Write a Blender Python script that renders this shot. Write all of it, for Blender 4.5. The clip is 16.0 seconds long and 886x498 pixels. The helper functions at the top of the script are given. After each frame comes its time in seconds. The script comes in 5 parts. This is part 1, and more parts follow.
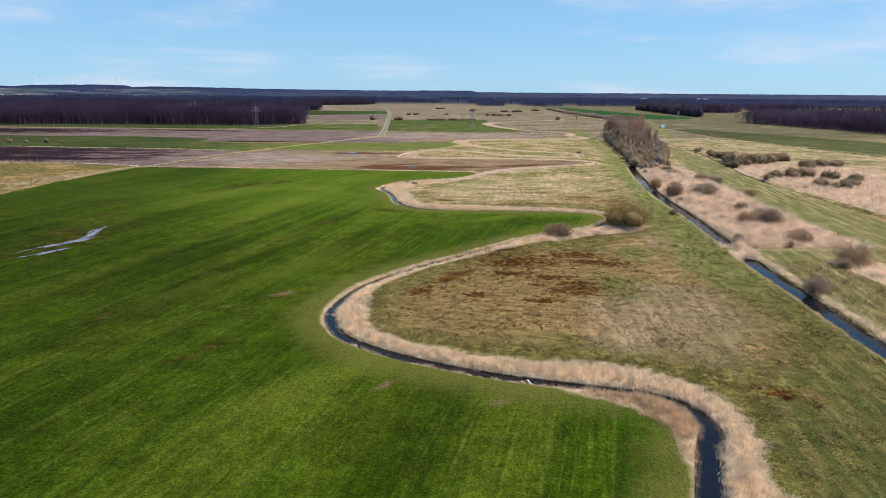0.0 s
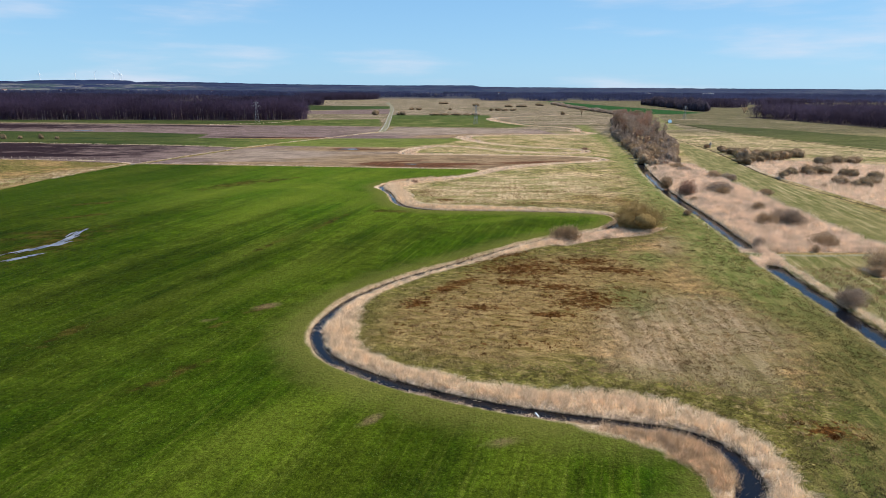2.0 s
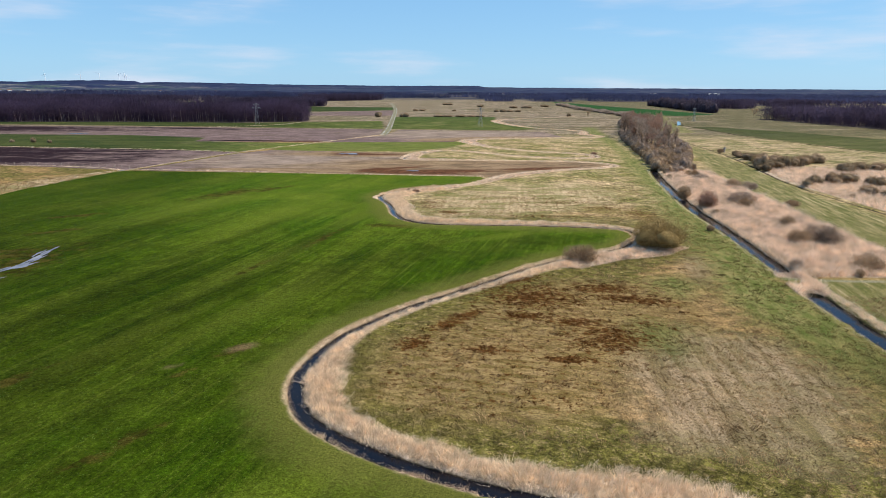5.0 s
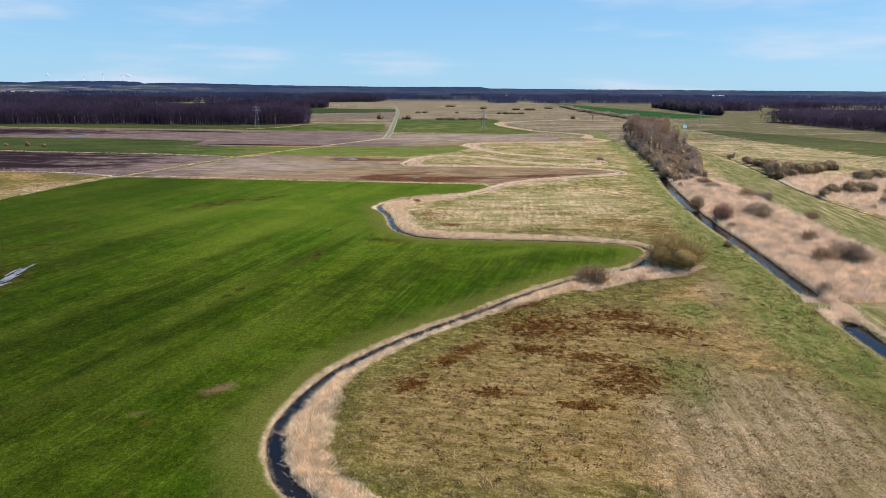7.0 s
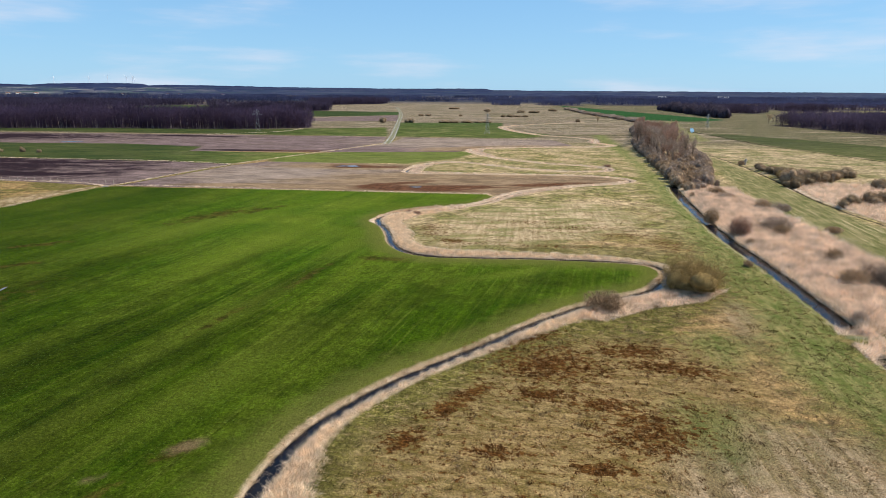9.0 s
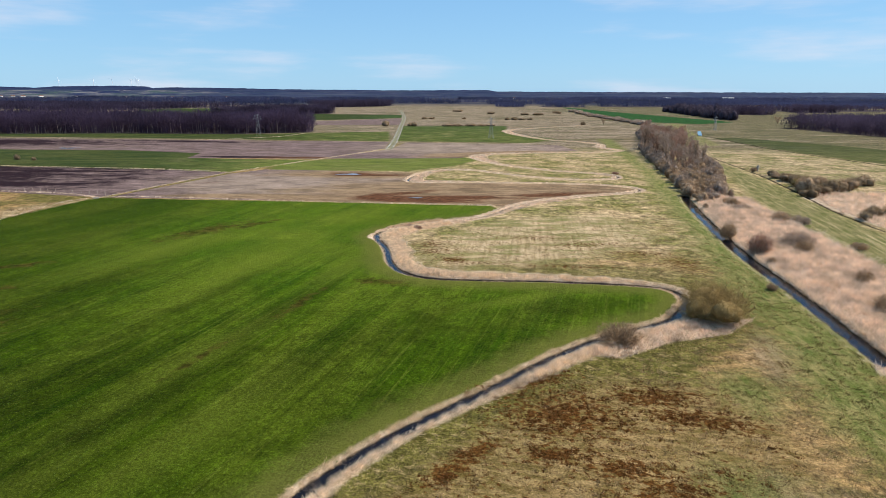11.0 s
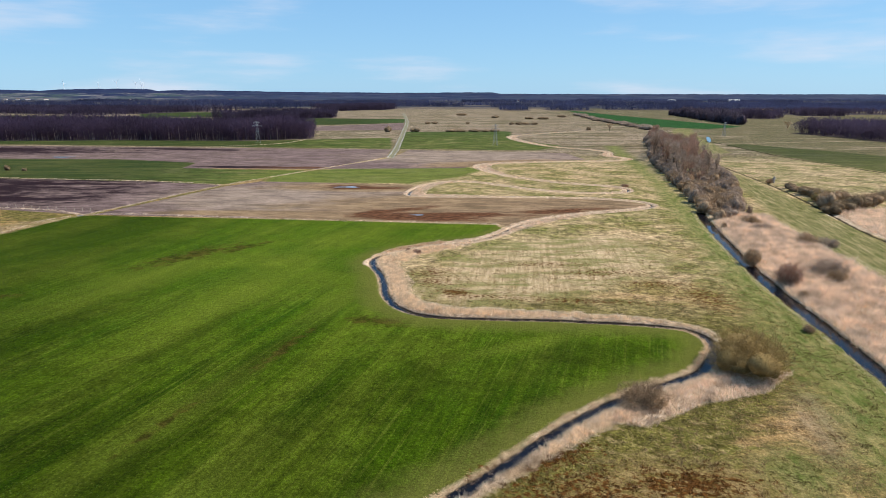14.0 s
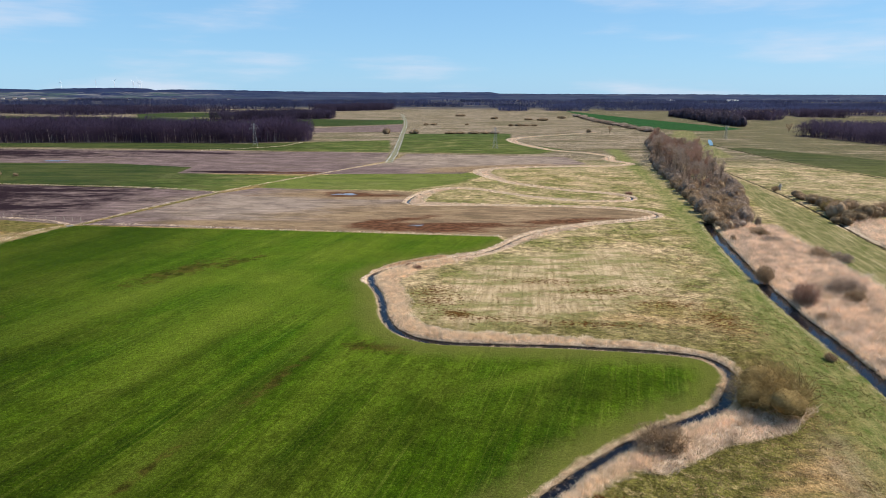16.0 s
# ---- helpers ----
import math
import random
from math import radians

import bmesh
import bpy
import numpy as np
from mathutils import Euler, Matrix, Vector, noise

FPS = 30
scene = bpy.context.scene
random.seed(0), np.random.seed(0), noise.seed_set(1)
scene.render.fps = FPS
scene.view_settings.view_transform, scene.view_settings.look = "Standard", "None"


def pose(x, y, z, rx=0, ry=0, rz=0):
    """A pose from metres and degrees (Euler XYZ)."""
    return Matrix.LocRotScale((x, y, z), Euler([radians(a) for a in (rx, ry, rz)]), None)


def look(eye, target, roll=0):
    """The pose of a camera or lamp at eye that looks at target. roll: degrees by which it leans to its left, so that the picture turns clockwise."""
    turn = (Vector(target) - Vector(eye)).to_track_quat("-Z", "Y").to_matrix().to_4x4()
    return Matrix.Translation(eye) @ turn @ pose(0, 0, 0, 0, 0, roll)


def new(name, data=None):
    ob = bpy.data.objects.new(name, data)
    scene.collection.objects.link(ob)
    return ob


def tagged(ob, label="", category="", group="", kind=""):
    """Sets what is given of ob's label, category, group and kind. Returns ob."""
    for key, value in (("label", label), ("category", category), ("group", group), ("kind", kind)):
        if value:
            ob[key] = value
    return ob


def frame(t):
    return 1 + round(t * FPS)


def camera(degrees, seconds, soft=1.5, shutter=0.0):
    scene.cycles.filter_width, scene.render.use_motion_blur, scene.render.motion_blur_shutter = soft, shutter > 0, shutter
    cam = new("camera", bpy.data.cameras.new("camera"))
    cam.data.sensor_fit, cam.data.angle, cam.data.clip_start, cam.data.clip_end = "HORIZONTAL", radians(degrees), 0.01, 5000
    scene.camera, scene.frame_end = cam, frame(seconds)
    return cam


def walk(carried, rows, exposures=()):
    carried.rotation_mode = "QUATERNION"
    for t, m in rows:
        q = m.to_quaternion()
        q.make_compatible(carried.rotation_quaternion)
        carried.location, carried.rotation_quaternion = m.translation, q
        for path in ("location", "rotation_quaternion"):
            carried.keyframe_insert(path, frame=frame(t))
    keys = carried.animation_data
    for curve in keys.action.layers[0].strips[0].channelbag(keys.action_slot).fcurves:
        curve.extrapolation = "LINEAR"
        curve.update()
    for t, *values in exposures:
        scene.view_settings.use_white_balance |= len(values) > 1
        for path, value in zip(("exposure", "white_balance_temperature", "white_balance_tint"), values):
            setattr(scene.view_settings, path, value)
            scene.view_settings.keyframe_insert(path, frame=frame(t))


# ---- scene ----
# ---- camera ----
cam = camera(74.0, 16.0, soft=0.5)
# seconds, x, y, z, yaw, pitch, roll
PATH = [
    (0, -0.322, 10.459, 29.578, 1.587, -14.874, 0.427),
    (0.5, -0.244, 12.527, 29.533, 1.684, -15.105, 0.413),
    (1, -0.138, 14.543, 29.483, 1.778, -15.273, 0.397),
    (1.5, 0.007, 16.475, 29.428, 1.868, -15.338, 0.377),
    (2, 0.141, 18.367, 29.389, 1.953, -15.347, 0.354),
    (2.5, 0.212, 20.272, 29.393, 2.033, -15.354, 0.332),
    (3, 0.230, 22.187, 29.467, 2.107, -15.361, 0.319),
    (3.5, 0.213, 24.099, 29.626, 2.170, -15.360, 0.319),
    (4, 0.171, 26.001, 29.843, 2.229, -15.351, 0.328),
    (4.5, 0.108, 27.891, 30.090, 2.290, -15.340, 0.338),
    (5, 0.031, 29.785, 30.362, 2.357, -15.323, 0.349),
    (5.5, -0.047, 31.698, 30.655, 2.430, -15.297, 0.362),
    (6, -0.093, 33.631, 30.959, 2.498, -15.271, 0.377),
    (6.5, -0.082, 35.589, 31.267, 2.554, -15.254, 0.397),
    (7, -0.041, 37.593, 31.592, 2.618, -15.238, 0.419),
    (7.5, -0.002, 39.660, 31.947, 2.706, -15.217, 0.441),
    (8, 0.043, 41.753, 32.317, 2.806, -15.186, 0.447),
    (8.5, 0.104, 43.835, 32.691, 2.902, -15.146, 0.422),
    (9, 0.165, 45.916, 33.089, 2.993, -15.101, 0.376),
    (9.5, 0.206, 48.010, 33.532, 3.083, -15.058, 0.323),
    (10, 0.224, 50.108, 34.006, 3.180, -15.022, 0.266),
    (10.5, 0.218, 52.198, 34.492, 3.287, -14.998, 0.211),
    (11, 0.201, 54.277, 34.982, 3.398, -14.987, 0.162),
    (11.5, 0.185, 56.342, 35.473, 3.502, -14.989, 0.124),
    (12, 0.182, 58.390, 35.970, 3.600, -14.979, 0.096),
    (12.5, 0.198, 60.405, 36.477, 3.690, -14.937, 0.075),
    (13, 0.213, 62.345, 36.983, 3.757, -14.883, 0.062),
    (13.5, 0.201, 64.166, 37.478, 3.790, -14.842, 0.059),
    (14, 0.142, 65.867, 37.975, 3.793, -14.811, 0.057),
    (14.5, 0.014, 67.458, 38.494, 3.778, -14.786, 0.054),
    (15, -0.197, 68.952, 39.054, 3.745, -14.783, 0.065),
    (15.5, -0.497, 70.368, 39.668, 3.694, -14.814, 0.103),
    (16, -0.846, 71.743, 40.314, 3.633, -14.866, 0.156),
]


def aim(x, y, z, yaw, pitch, roll):
    a, b = radians(yaw), radians(pitch)
    ahead = Vector((-math.sin(a) * math.cos(b), math.cos(a) * math.cos(b), math.sin(b)))
    eye = Vector((x, y, z))
    return look(eye, eye + 100 * ahead, roll)


walk(cam, [(t, aim(*row)) for t, *row in PATH])

# ---- world and sun ----
scene.view_settings.exposure = 0.42
SUN_AZ, SUN_EL = 78.0, 50.0     # degrees to the right of +y, degrees over the horizon
world = bpy.data.worlds.new("sky")
scene.world = world
world.use_nodes = True
wn, wl = world.node_tree.nodes, world.node_tree.links
wn.clear()
sky = wn.new("ShaderNodeTexSky")
sky.sky_type = "NISHITA"
sky.sun_disc = False
sky.sun_elevation, sky.sun_rotation = radians(SUN_EL), radians(SUN_AZ)
sky.altitude, sky.air_density, sky.dust_density, sky.ozone_density = 100, 1.0, 0.3, 3.5
w_co = wn.new("ShaderNodeTexCoord")
w_map = wn.new("ShaderNodeMapping")
w_map.inputs["Scale"].default_value = (1.6, 1.6, 11.0)
w_map.inputs["Location"].default_value = (0.3, 0.1, 0.35)
w_noise = wn.new("ShaderNodeTexNoise")
w_noise.inputs["Scale"].default_value, w_noise.inputs["Detail"].default_value = 1.7, 6
w_noise.inputs["Roughness"].default_value = 0.52
w_ramp = wn.new("ShaderNodeMapRange")
w_ramp.interpolation_type = "SMOOTHSTEP"
for k, v in (("From Min", 0.49), ("From Max", 0.76), ("To Min", 0.0), ("To Max", 0.72)):
    w_ramp.inputs[k].default_value = v
w_mix = wn.new("ShaderNodeMix")
w_mix.data_type = "RGBA"
w_mix.inputs[7].default_value = (7.2, 7.5, 8.6, 1)
w_tint = wn.new("ShaderNodeMix")
w_tint.data_type, w_tint.blend_type = "RGBA", "MULTIPLY"
w_tint.inputs[0].default_value = 1.0
w_tint.inputs[7].default_value = (0.86, 1.0, 1.12, 1)
w_bg, w_out = wn.new("ShaderNodeBackground"), wn.new("ShaderNodeOutputWorld")
w_bg.inputs["Strength"].default_value = 0.08
wl.new(w_co.outputs["Generated"], w_map.inputs["Vector"])
wl.new(w_map.outputs[0], w_noise.inputs["Vector"])
wl.new(w_noise.outputs["Fac"], w_ramp.inputs["Value"])
wl.new(w_ramp.outputs[0], w_mix.inputs[0])
wl.new(sky.outputs[0], w_tint.inputs[6])
# thin high haze evens out the blue towards the horizon
w_sep = wn.new("ShaderNodeSeparateXYZ")
w_rise = wn.new("ShaderNodeMapRange")
w_rise.inputs["From Max"].default_value = 0.30
w_haze = wn.new("ShaderNodeMix")
w_haze.data_type = "RGBA"
w_haze.inputs[6].default_value, w_haze.inputs[7].default_value = (3.4, 6.4, 9.3, 1), (1.85, 4.5, 8.3, 1)
w_even = wn.new("ShaderNodeMix")
w_even.data_type = "RGBA"
w_even.inputs[0].default_value = 0.72
wl.new(w_co.outputs["Generated"], w_sep.inputs[0])
wl.new(w_sep.outputs["Z"], w_rise.inputs["Value"])
wl.new(w_rise.outputs[0], w_haze.inputs[0])
wl.new(w_tint.outputs[2], w_even.inputs[6])
wl.new(w_haze.outputs[2], w_even.inputs[7])
wl.new(w_even.outputs[2], w_mix.inputs[6])
wl.new(w_mix.outputs[2], w_bg.inputs["Color"])
wl.new(w_bg.outputs[0], w_out.inputs["Surface"])

lamp = bpy.data.lights.new("sun", "SUN")
lamp.energy, lamp.angle, lamp.color = 5.0, radians(0.53), (1.0, 0.93, 0.82)
sun = new("sun", lamp)
a, e = radians(SUN_AZ), radians(SUN_EL)
sun.matrix_world = look((0, 0, 300), Vector((0, 0, 300)) - 100 * Vector((math.sin(a) * math.cos(e), math.cos(a) * math.cos(e), math.sin(e))))


# ---- material tools ----
class Nodes:
    """A small wrapper round a material's node tree."""

    def __init__(self, name, rough=0.9, spec=0.2):
        self.mat = bpy.data.materials.new(name)
        self.mat.use_nodes = True
        self.n, self.l = self.mat.node_tree.nodes, self.mat.node_tree.links
        self.bsdf = self.n["Principled BSDF"]
        self.bsdf.inputs["Roughness"].default_value = rough
        self.bsdf.inputs["Specular IOR Level"].default_value = spec
        self.co = self.n.new("ShaderNodeTexCoord").outputs["Object"]

    def put(self, socket, value):
        if isinstance(value, bpy.types.NodeSocket):
            self.l.new(value, socket)
        elif isinstance(value, (tuple, list)):
            socket.default_value = (*value, 1) if len(value) == 3 and len(socket.default_value) == 4 else value
        else:
            socket.default_value = value

    def at(self, scale=(1, 1, 1), turn=0.0):
        m = self.n.new("ShaderNodeMapping")
        m.inputs["Scale"].default_value = scale
        first = self.n.new("ShaderNodeVectorRotate")
        first.rotation_type = "Z_AXIS"
        first.inputs["Angle"].default_value = radians(turn)
        self.l.new(self.co, first.inputs["Vector"])
        self.l.new(first.outputs[0], m.inputs["Vector"])
        return m.outputs[0]

    def noise(self, scale, detail=4.0, rough=0.55, co=None):
        t = self.n.new("ShaderNodeTexNoise")
        self.l.new(co or self.co, t.inputs["Vector"])
        t.inputs["Scale"].default_value, t.inputs["Detail"].default_value, t.inputs["Roughness"].default_value = scale, detail, rough
        return t.outputs["Fac"]

    def attr(self, name):
        t = self.n.new("ShaderNodeAttribute")
        t.attribute_name = name
        return t.outputs["Fac"]

    def math(self, op, a, b=0.0, c=0.0):
        t = self.n.new("ShaderNodeMath")
        t.operation = op
        for k, v in enumerate((a, b, c)):
            self.put(t.inputs[k], v)
        return t.outputs[0]

    def step(self, value, lo, hi, to=(0.0, 1.0)):
        t = self.n.new("ShaderNodeMapRange")
        t.interpolation_type = "SMOOTHSTEP"
        self.put(t.inputs["Value"], value)
        for k, v in (("From Min", lo), ("From Max", hi), ("To Min", to[0]), ("To Max", to[1])):
            self.put(t.inputs[k], v)
        return t.outputs[0]

    def mix(self, fac, a, b, blend="MIX"):
        t = self.n.new("ShaderNodeMix")
        t.data_type, t.blend_type = "RGBA", blend
        self.put(t.inputs[0], fac)
        self.put(t.inputs[6], a)
        self.put(t.inputs[7], b)
        return t.outputs[2]

    def scaled(self, colour, amount):
        """A colour times a number socket."""
        t = self.n.new("ShaderNodeVectorMath")
        t.operation = "SCALE"
        self.put(t.inputs[0], colour)
        self.put(t.inputs["Scale"], amount)
        return t.outputs[0]

    def bump(self, height, strength, distance):
        t = self.n.new("ShaderNodeBump")
        t.inputs["Strength"].default_value, t.inputs["Distance"].default_value = strength, distance
        self.l.new(height, t.inputs["Height"])
        self.l.new(t.outputs[0], self.bsdf.inputs["Normal"])

    def island(self):
        return self.n.new("ShaderNodeNewGeometry").outputs["Random Per Island"]

    def each(self):
        return self.n.new("ShaderNodeObjectInfo").outputs["Random"]

    def thin(self, colour, share):
        """Stalks so thin that light also comes through and round them."""
        through_it = self.n.new("ShaderNodeBsdfTranslucent")
        both = self.n.new("ShaderNodeMixShader")
        both.inputs[0].default_value = share
        self.put(self.bsdf.inputs["Base Color"], colour)
        self.put(through_it.inputs["Color"], colour)
        self.l.new(self.bsdf.outputs[0], both.inputs[1])
        self.l.new(through_it.outputs[0], both.inputs[2])
        self.l.new(both.outputs[0], self.n["Material Output"].inputs["Surface"])
        return self.mat

    def done(self, colour):
        self.put(self.bsdf.inputs["Base Color"], colour)
        return self.mat


def blades(name, dark, light, patch=0.08, amount=0.35, rough=0.85, clear=0.45):
    """Thin stalks, twigs and leaves: each one its own shade, and wider patches."""
    k = Nodes(name, rough, 0.15)
    c = k.mix(k.island(), dark, light)
    c = k.scaled(c, k.step(k.noise(patch, 3), 0.3, 0.7, (1 - amount, 1 + amount)))
    return k.thin(c, clear)


def per_tree(name, dark, light, spread=0.3, rough=0.9):
    """Bark and twigs that differ from plant to plant."""
    k = Nodes(name, rough, 0.1)
    c = k.mix(k.each(), dark, light)
    c = k.scaled(c, k.step(k.noise(0.9, 4), 0.25, 0.75, (1 - spread, 1 + spread)))
    return k.thin(c, 0.32)


# ---- the plan: outlines in metres ----
# stream: x, y, reed width on its left and on its right, going upstream
STREAM_SOUTH = [(-4, -140, 2.0, 2.6), (2, -90, 2.0, 2.6), (9, -45, 2.2, 2.6), (7, -10, 2.2, 3.0), (11, 18, 1.6, 3.0), (16, 40, 1.0, 3.4)]
STREAM_LOWER = [
    (19.4, 50.1, 0.9, 4.2), (21.6, 55.7, 2.0, 3.3), (23.1, 59.4, 3.6, 2.8), (22.5, 63.2, 4.2, 3.2), (20.1, 65.4, 3.8, 4.4),
    (16.9, 66.2, 2.6, 4.6), (11.3, 67.4, 1.1, 3.9), (7.9, 68.1, 0.7, 3.2), (0.7, 70.2, 0.5, 2.6), (-7, 73.5, 0.5, 2.6), (-13.8, 78, 0.5, 3.0),
    (-16.8, 82.3, 0.6, 3.6), (-18, 87, 0.7, 3.8), (-17.5, 91.5, 0.8, 3.0), (-16, 97, 1.0, 1.8), (-13, 102.5, 1.0, 1.3), (-8.5, 108.5, 0.9, 1.0),
    (-3.7, 113.6, 0.9, 1.0), (1.9, 119.2, 0.8, 1.2), (6.2, 124, 0.9, 1.8), (11.5, 129.5, 1.0, 2.6),
]
STREAM_MIDDLE = [
    (16.5, 134, 1.0, 3.0), (20, 136.6, 1.0, 3.0), (24, 139.4, 1.1, 2.4), (28.4, 142, 1.2, 1.6), (31.8, 144.6, 1.3, 1.0), (34.5, 148.5, 1.4, 0.8),
    (36.4, 152.3, 1.4, 0.8), (37, 156, 1.3, 1.0), (35.5, 159.3, 1.2, 1.2), (32, 161, 0.9, 1.5), (25, 162, 0.6, 2.0), (14, 162.7, 0.5, 2.6),
    (4.5, 162.6, 0.4, 3.0), (-5, 162.8, 0.4, 3.4), (-11, 164.2, 0.4, 3.8), (-15.3, 168, 0.5, 4.0), (-18.2, 174, 0.6, 4.0), (-19.5, 180, 0.7, 4.2),
    (-21.6, 187.5, 0.6, 4.5), (-24.3, 194, 0.5, 5.0), (-25, 199.5, 0.6, 6.0), (-22, 204.5, 1.5, 6.0), (-15.6, 210.5, 2.0, 5.0), (-7.5, 215.8, 2.0, 4.0),
]
STREAM_UPPER = [
    (0, 220.6, 2.0, 3.0), (5, 227, 2.2, 3.0), (9, 234.5, 2.2, 3.6), (14.6, 243, 2.2, 4.0), (22, 249.6, 2, 4.0), (33.7, 257.9, 2, 3.0), (45.6, 263.2, 2, 2.2),
    (53.9, 267.5, 2, 2), (60, 273.5, 2, 2), (58, 280, 2, 2), (51, 284.5, 2, 2), (42.7, 286.5, 2, 2.2), (26.5, 288, 1.6, 2), (9.9, 288, 1.6, 2),
    (-11, 287.2, 1.8, 4), (-23.7, 287.2, 2, 5), (-28.4, 292.5, 2, 6), (-26.9, 306.6, 2, 5), (-21.3, 320.5, 2, 4), (-13.1, 327.5, 2, 3.5), (-0.7, 325, 2, 2.5), (11, 315, 2, 2),
]
STREAM_FAR = [
    (24, 305.5, 2, 2), (36.5, 300.5, 2, 2), (49.5, 300, 2, 2), (57, 303, 2.2, 2), (60, 309.5, 2.5, 2), (57, 315.5, 3, 2.5), (49.2, 320.5, 2.5, 2), (35.7, 326, 2, 2),
    (22.1, 337, 2, 2), (12.4, 347, 2, 2.5), (4.7, 361, 2.5, 4), (-1, 375, 3, 6), (-2, 388, 3, 6), (5.3, 398, 3, 4), (21.3, 405, 3, 3), (47, 411, 3, 3), (72, 416, 3, 3),
    (88, 428, 3, 3), (80, 446, 4, 3), (84, 470, 3, 3), (73.6, 490, 3, 3), (52.3, 510, 3, 3), (34.7, 550, 3, 4), (25, 592, 3, 5),
]
STREAM_END = [(27, 622, 3, 6), (52.8, 654, 3, 4), (83.7, 683, 3, 3), (120, 720, 3, 3)]
DITCH = [(47, -140), (48.5, -40), (50.5, 40), (51.2, 70), (51.9, 86), (52.8, 98.7), (53.4, 110), (53.9, 117.5)]
DITCH_UPPER = [(55.3, 129.2), (56.8, 145), (58.2, 160), (59.4, 180), (61.6, 200), (64.2, 217), (66.4, 231), (69.6, 249), (72.5, 262)]
SIDE_DITCH = [(107.8, 120), (107.6, 160), (107.2, 188), (107.2, 212), (109.5, 238), (113, 257), (118.5, 286), (124, 322), (128, 370), (131, 400)]
FAR_DITCH = [(215, 300), (199, 372), (190.5, 420), (186.5, 455), (186.5, 535), (184, 570)]

LUSH = [[(-134, 150), (-134.5, 206), (-128.5, 243), (-60, 241.5), (4.5, 238.5), (7, 232), (0, 220.6), (-15.6, 210.5), (-25, 199.5), (-21.6, 187.5), (-19.5, 180), (-15.3, 168), (-11, 164),
         (4.5, 162.6), (25, 162), (35.5, 159.3), (37, 156), (34.5, 148.5), (28.4, 142), (16.5, 134), (1.9, 119.2), (-13, 102.5), (-17.5, 91.5)],
        [(-17.5, 91.5), (-18, 87), (-16.8, 82.3), (-7, 73.5), (0.7, 70.2), (11.3, 67.4), (20, 64), (22.5, 60), (19.4, 50.1), (16, 40), (11, 18), (7, -10), (9, -45), (2, -90), (-4, -140), (-140, -140), (-134, 150), (-128.5, 243)],
        [(196, 1518), (242, 1184), (310, 801), (248, 752), (177, 817), (179, 1054)]]
PLOUGH = [[(-125, 244.6), (-108, 306), (-98, 321), (-51, 318.5), (-29, 316), (-28, 292), (-11, 287), (26, 288), (51, 284), (60, 273.5), (46, 263), (22, 249.6), (9, 236), (5, 239.5), (-60, 242.7)],
          [(-55, 425), (-84, 368), (-10, 376), (2, 396), (62, 423), (54, 463), (-51, 476)],
          [(-290, 330), (-216, 322), (-145, 317), (-111, 309.5), (-128, 244.5), (-170, 252), (-290, 265)],
          [(-520, 500), (-353, 487), (-194, 484), (-64, 479), (-59, 428), (-85, 367), (-157, 365), (-161, 390), (-215, 404), (-283, 402), (-520, 420)],
          [(-202, 756), (-105, 863), (-85, 702), (-182, 688)]]
GRASS = [[(-900, 690), (-420, 690), (-380, 860), (-430, 1000), (-900, 1060)], [(-99, 335), (-83, 364), (-46, 381), (-10, 385), (0, 368), (-12, 340), (-27, 326), (-32, 321), (-95, 318.5)],
         [(-79, 676), (30, 692), (24, 583), (61, 515), (37, 480), (-60, 484)],
         [(-520, 425), (-283, 406), (-205, 408), (-150, 395), (-140, 364), (-85, 360), (-111, 310.5), (-219, 323), (-520, 345)],
         [(-620, 575), (-406, 560), (-193, 545), (-81, 594), (-64, 483), (-198, 492), (-364, 500), (-620, 515)],
         [(186, 540), (205, 545), (231, 502), (253, 459), (280, 405), (300, 360), (222, 300), (202, 379), (191, 432)],
         [(-192, 800), (-106, 868), (-118, 985), (-300, 1010), (-400, 940), (-380, 860)],
         [(-560, 1020), (-390, 1050), (-330, 1180), (-480, 1300), (-700, 1250)]]
DULL = [[(82, 128), (83, 173), (86, 210), (95, 262), (118, 361), (124, 361), (113, 262), (104, 208), (104, 128)], [(52, 30), (54.5, 118), (58, 125.5), (82, 126), (80, 117), (67, 116.5), (68, 94), (71, 60), (71, 30)], [(136, 460), (165, 470), (200, 640), (235, 760), (215, 760), (170, 620)]]
STRAW = [[(69.7, 243), (80, 262), (91, 258), (87, 215), (83.5, 173), (82, 151), (81.5, 134), (83, 127.5), (54.5, 126.5), (56.5, 150), (61.5, 200)],
         [(112, 262), (119, 268), (139, 273), (151, 268), (169, 260), (166, 230), (150, 190), (130, 160), (109.5, 150), (109, 190), (109, 225)],
         [(72, 60), (69, 94), (68, 117), (74, 115), (90, 112), (90, 60)],
         [(15, 130), (20, 134), (30, 140.5), (36, 145), (44, 144.5), (38, 138.5), (28, 134.5), (20, 129)],
         [(51.3, 116.5), (56.2, 118), (58, 122.5), (57.5, 127.5), (53, 128.5), (52.2, 126.2), (55.8, 125.6), (55, 123), (52, 122.6)]]
VERGE = [[(50, 30), (50.5, 126), (54, 126), (58, 180), (68, 249), (88, 400), (100, 520), (93, 520), (76, 330), (62, 240), (52, 180), (45, 132), (40, 112), (44, 86), (37, 66), (29, 57), (26, 30)], [(25, 96), (27, 102), (24, 104), (22, 99)], [(33, 117), (36, 120), (34, 124), (31, 121)]]
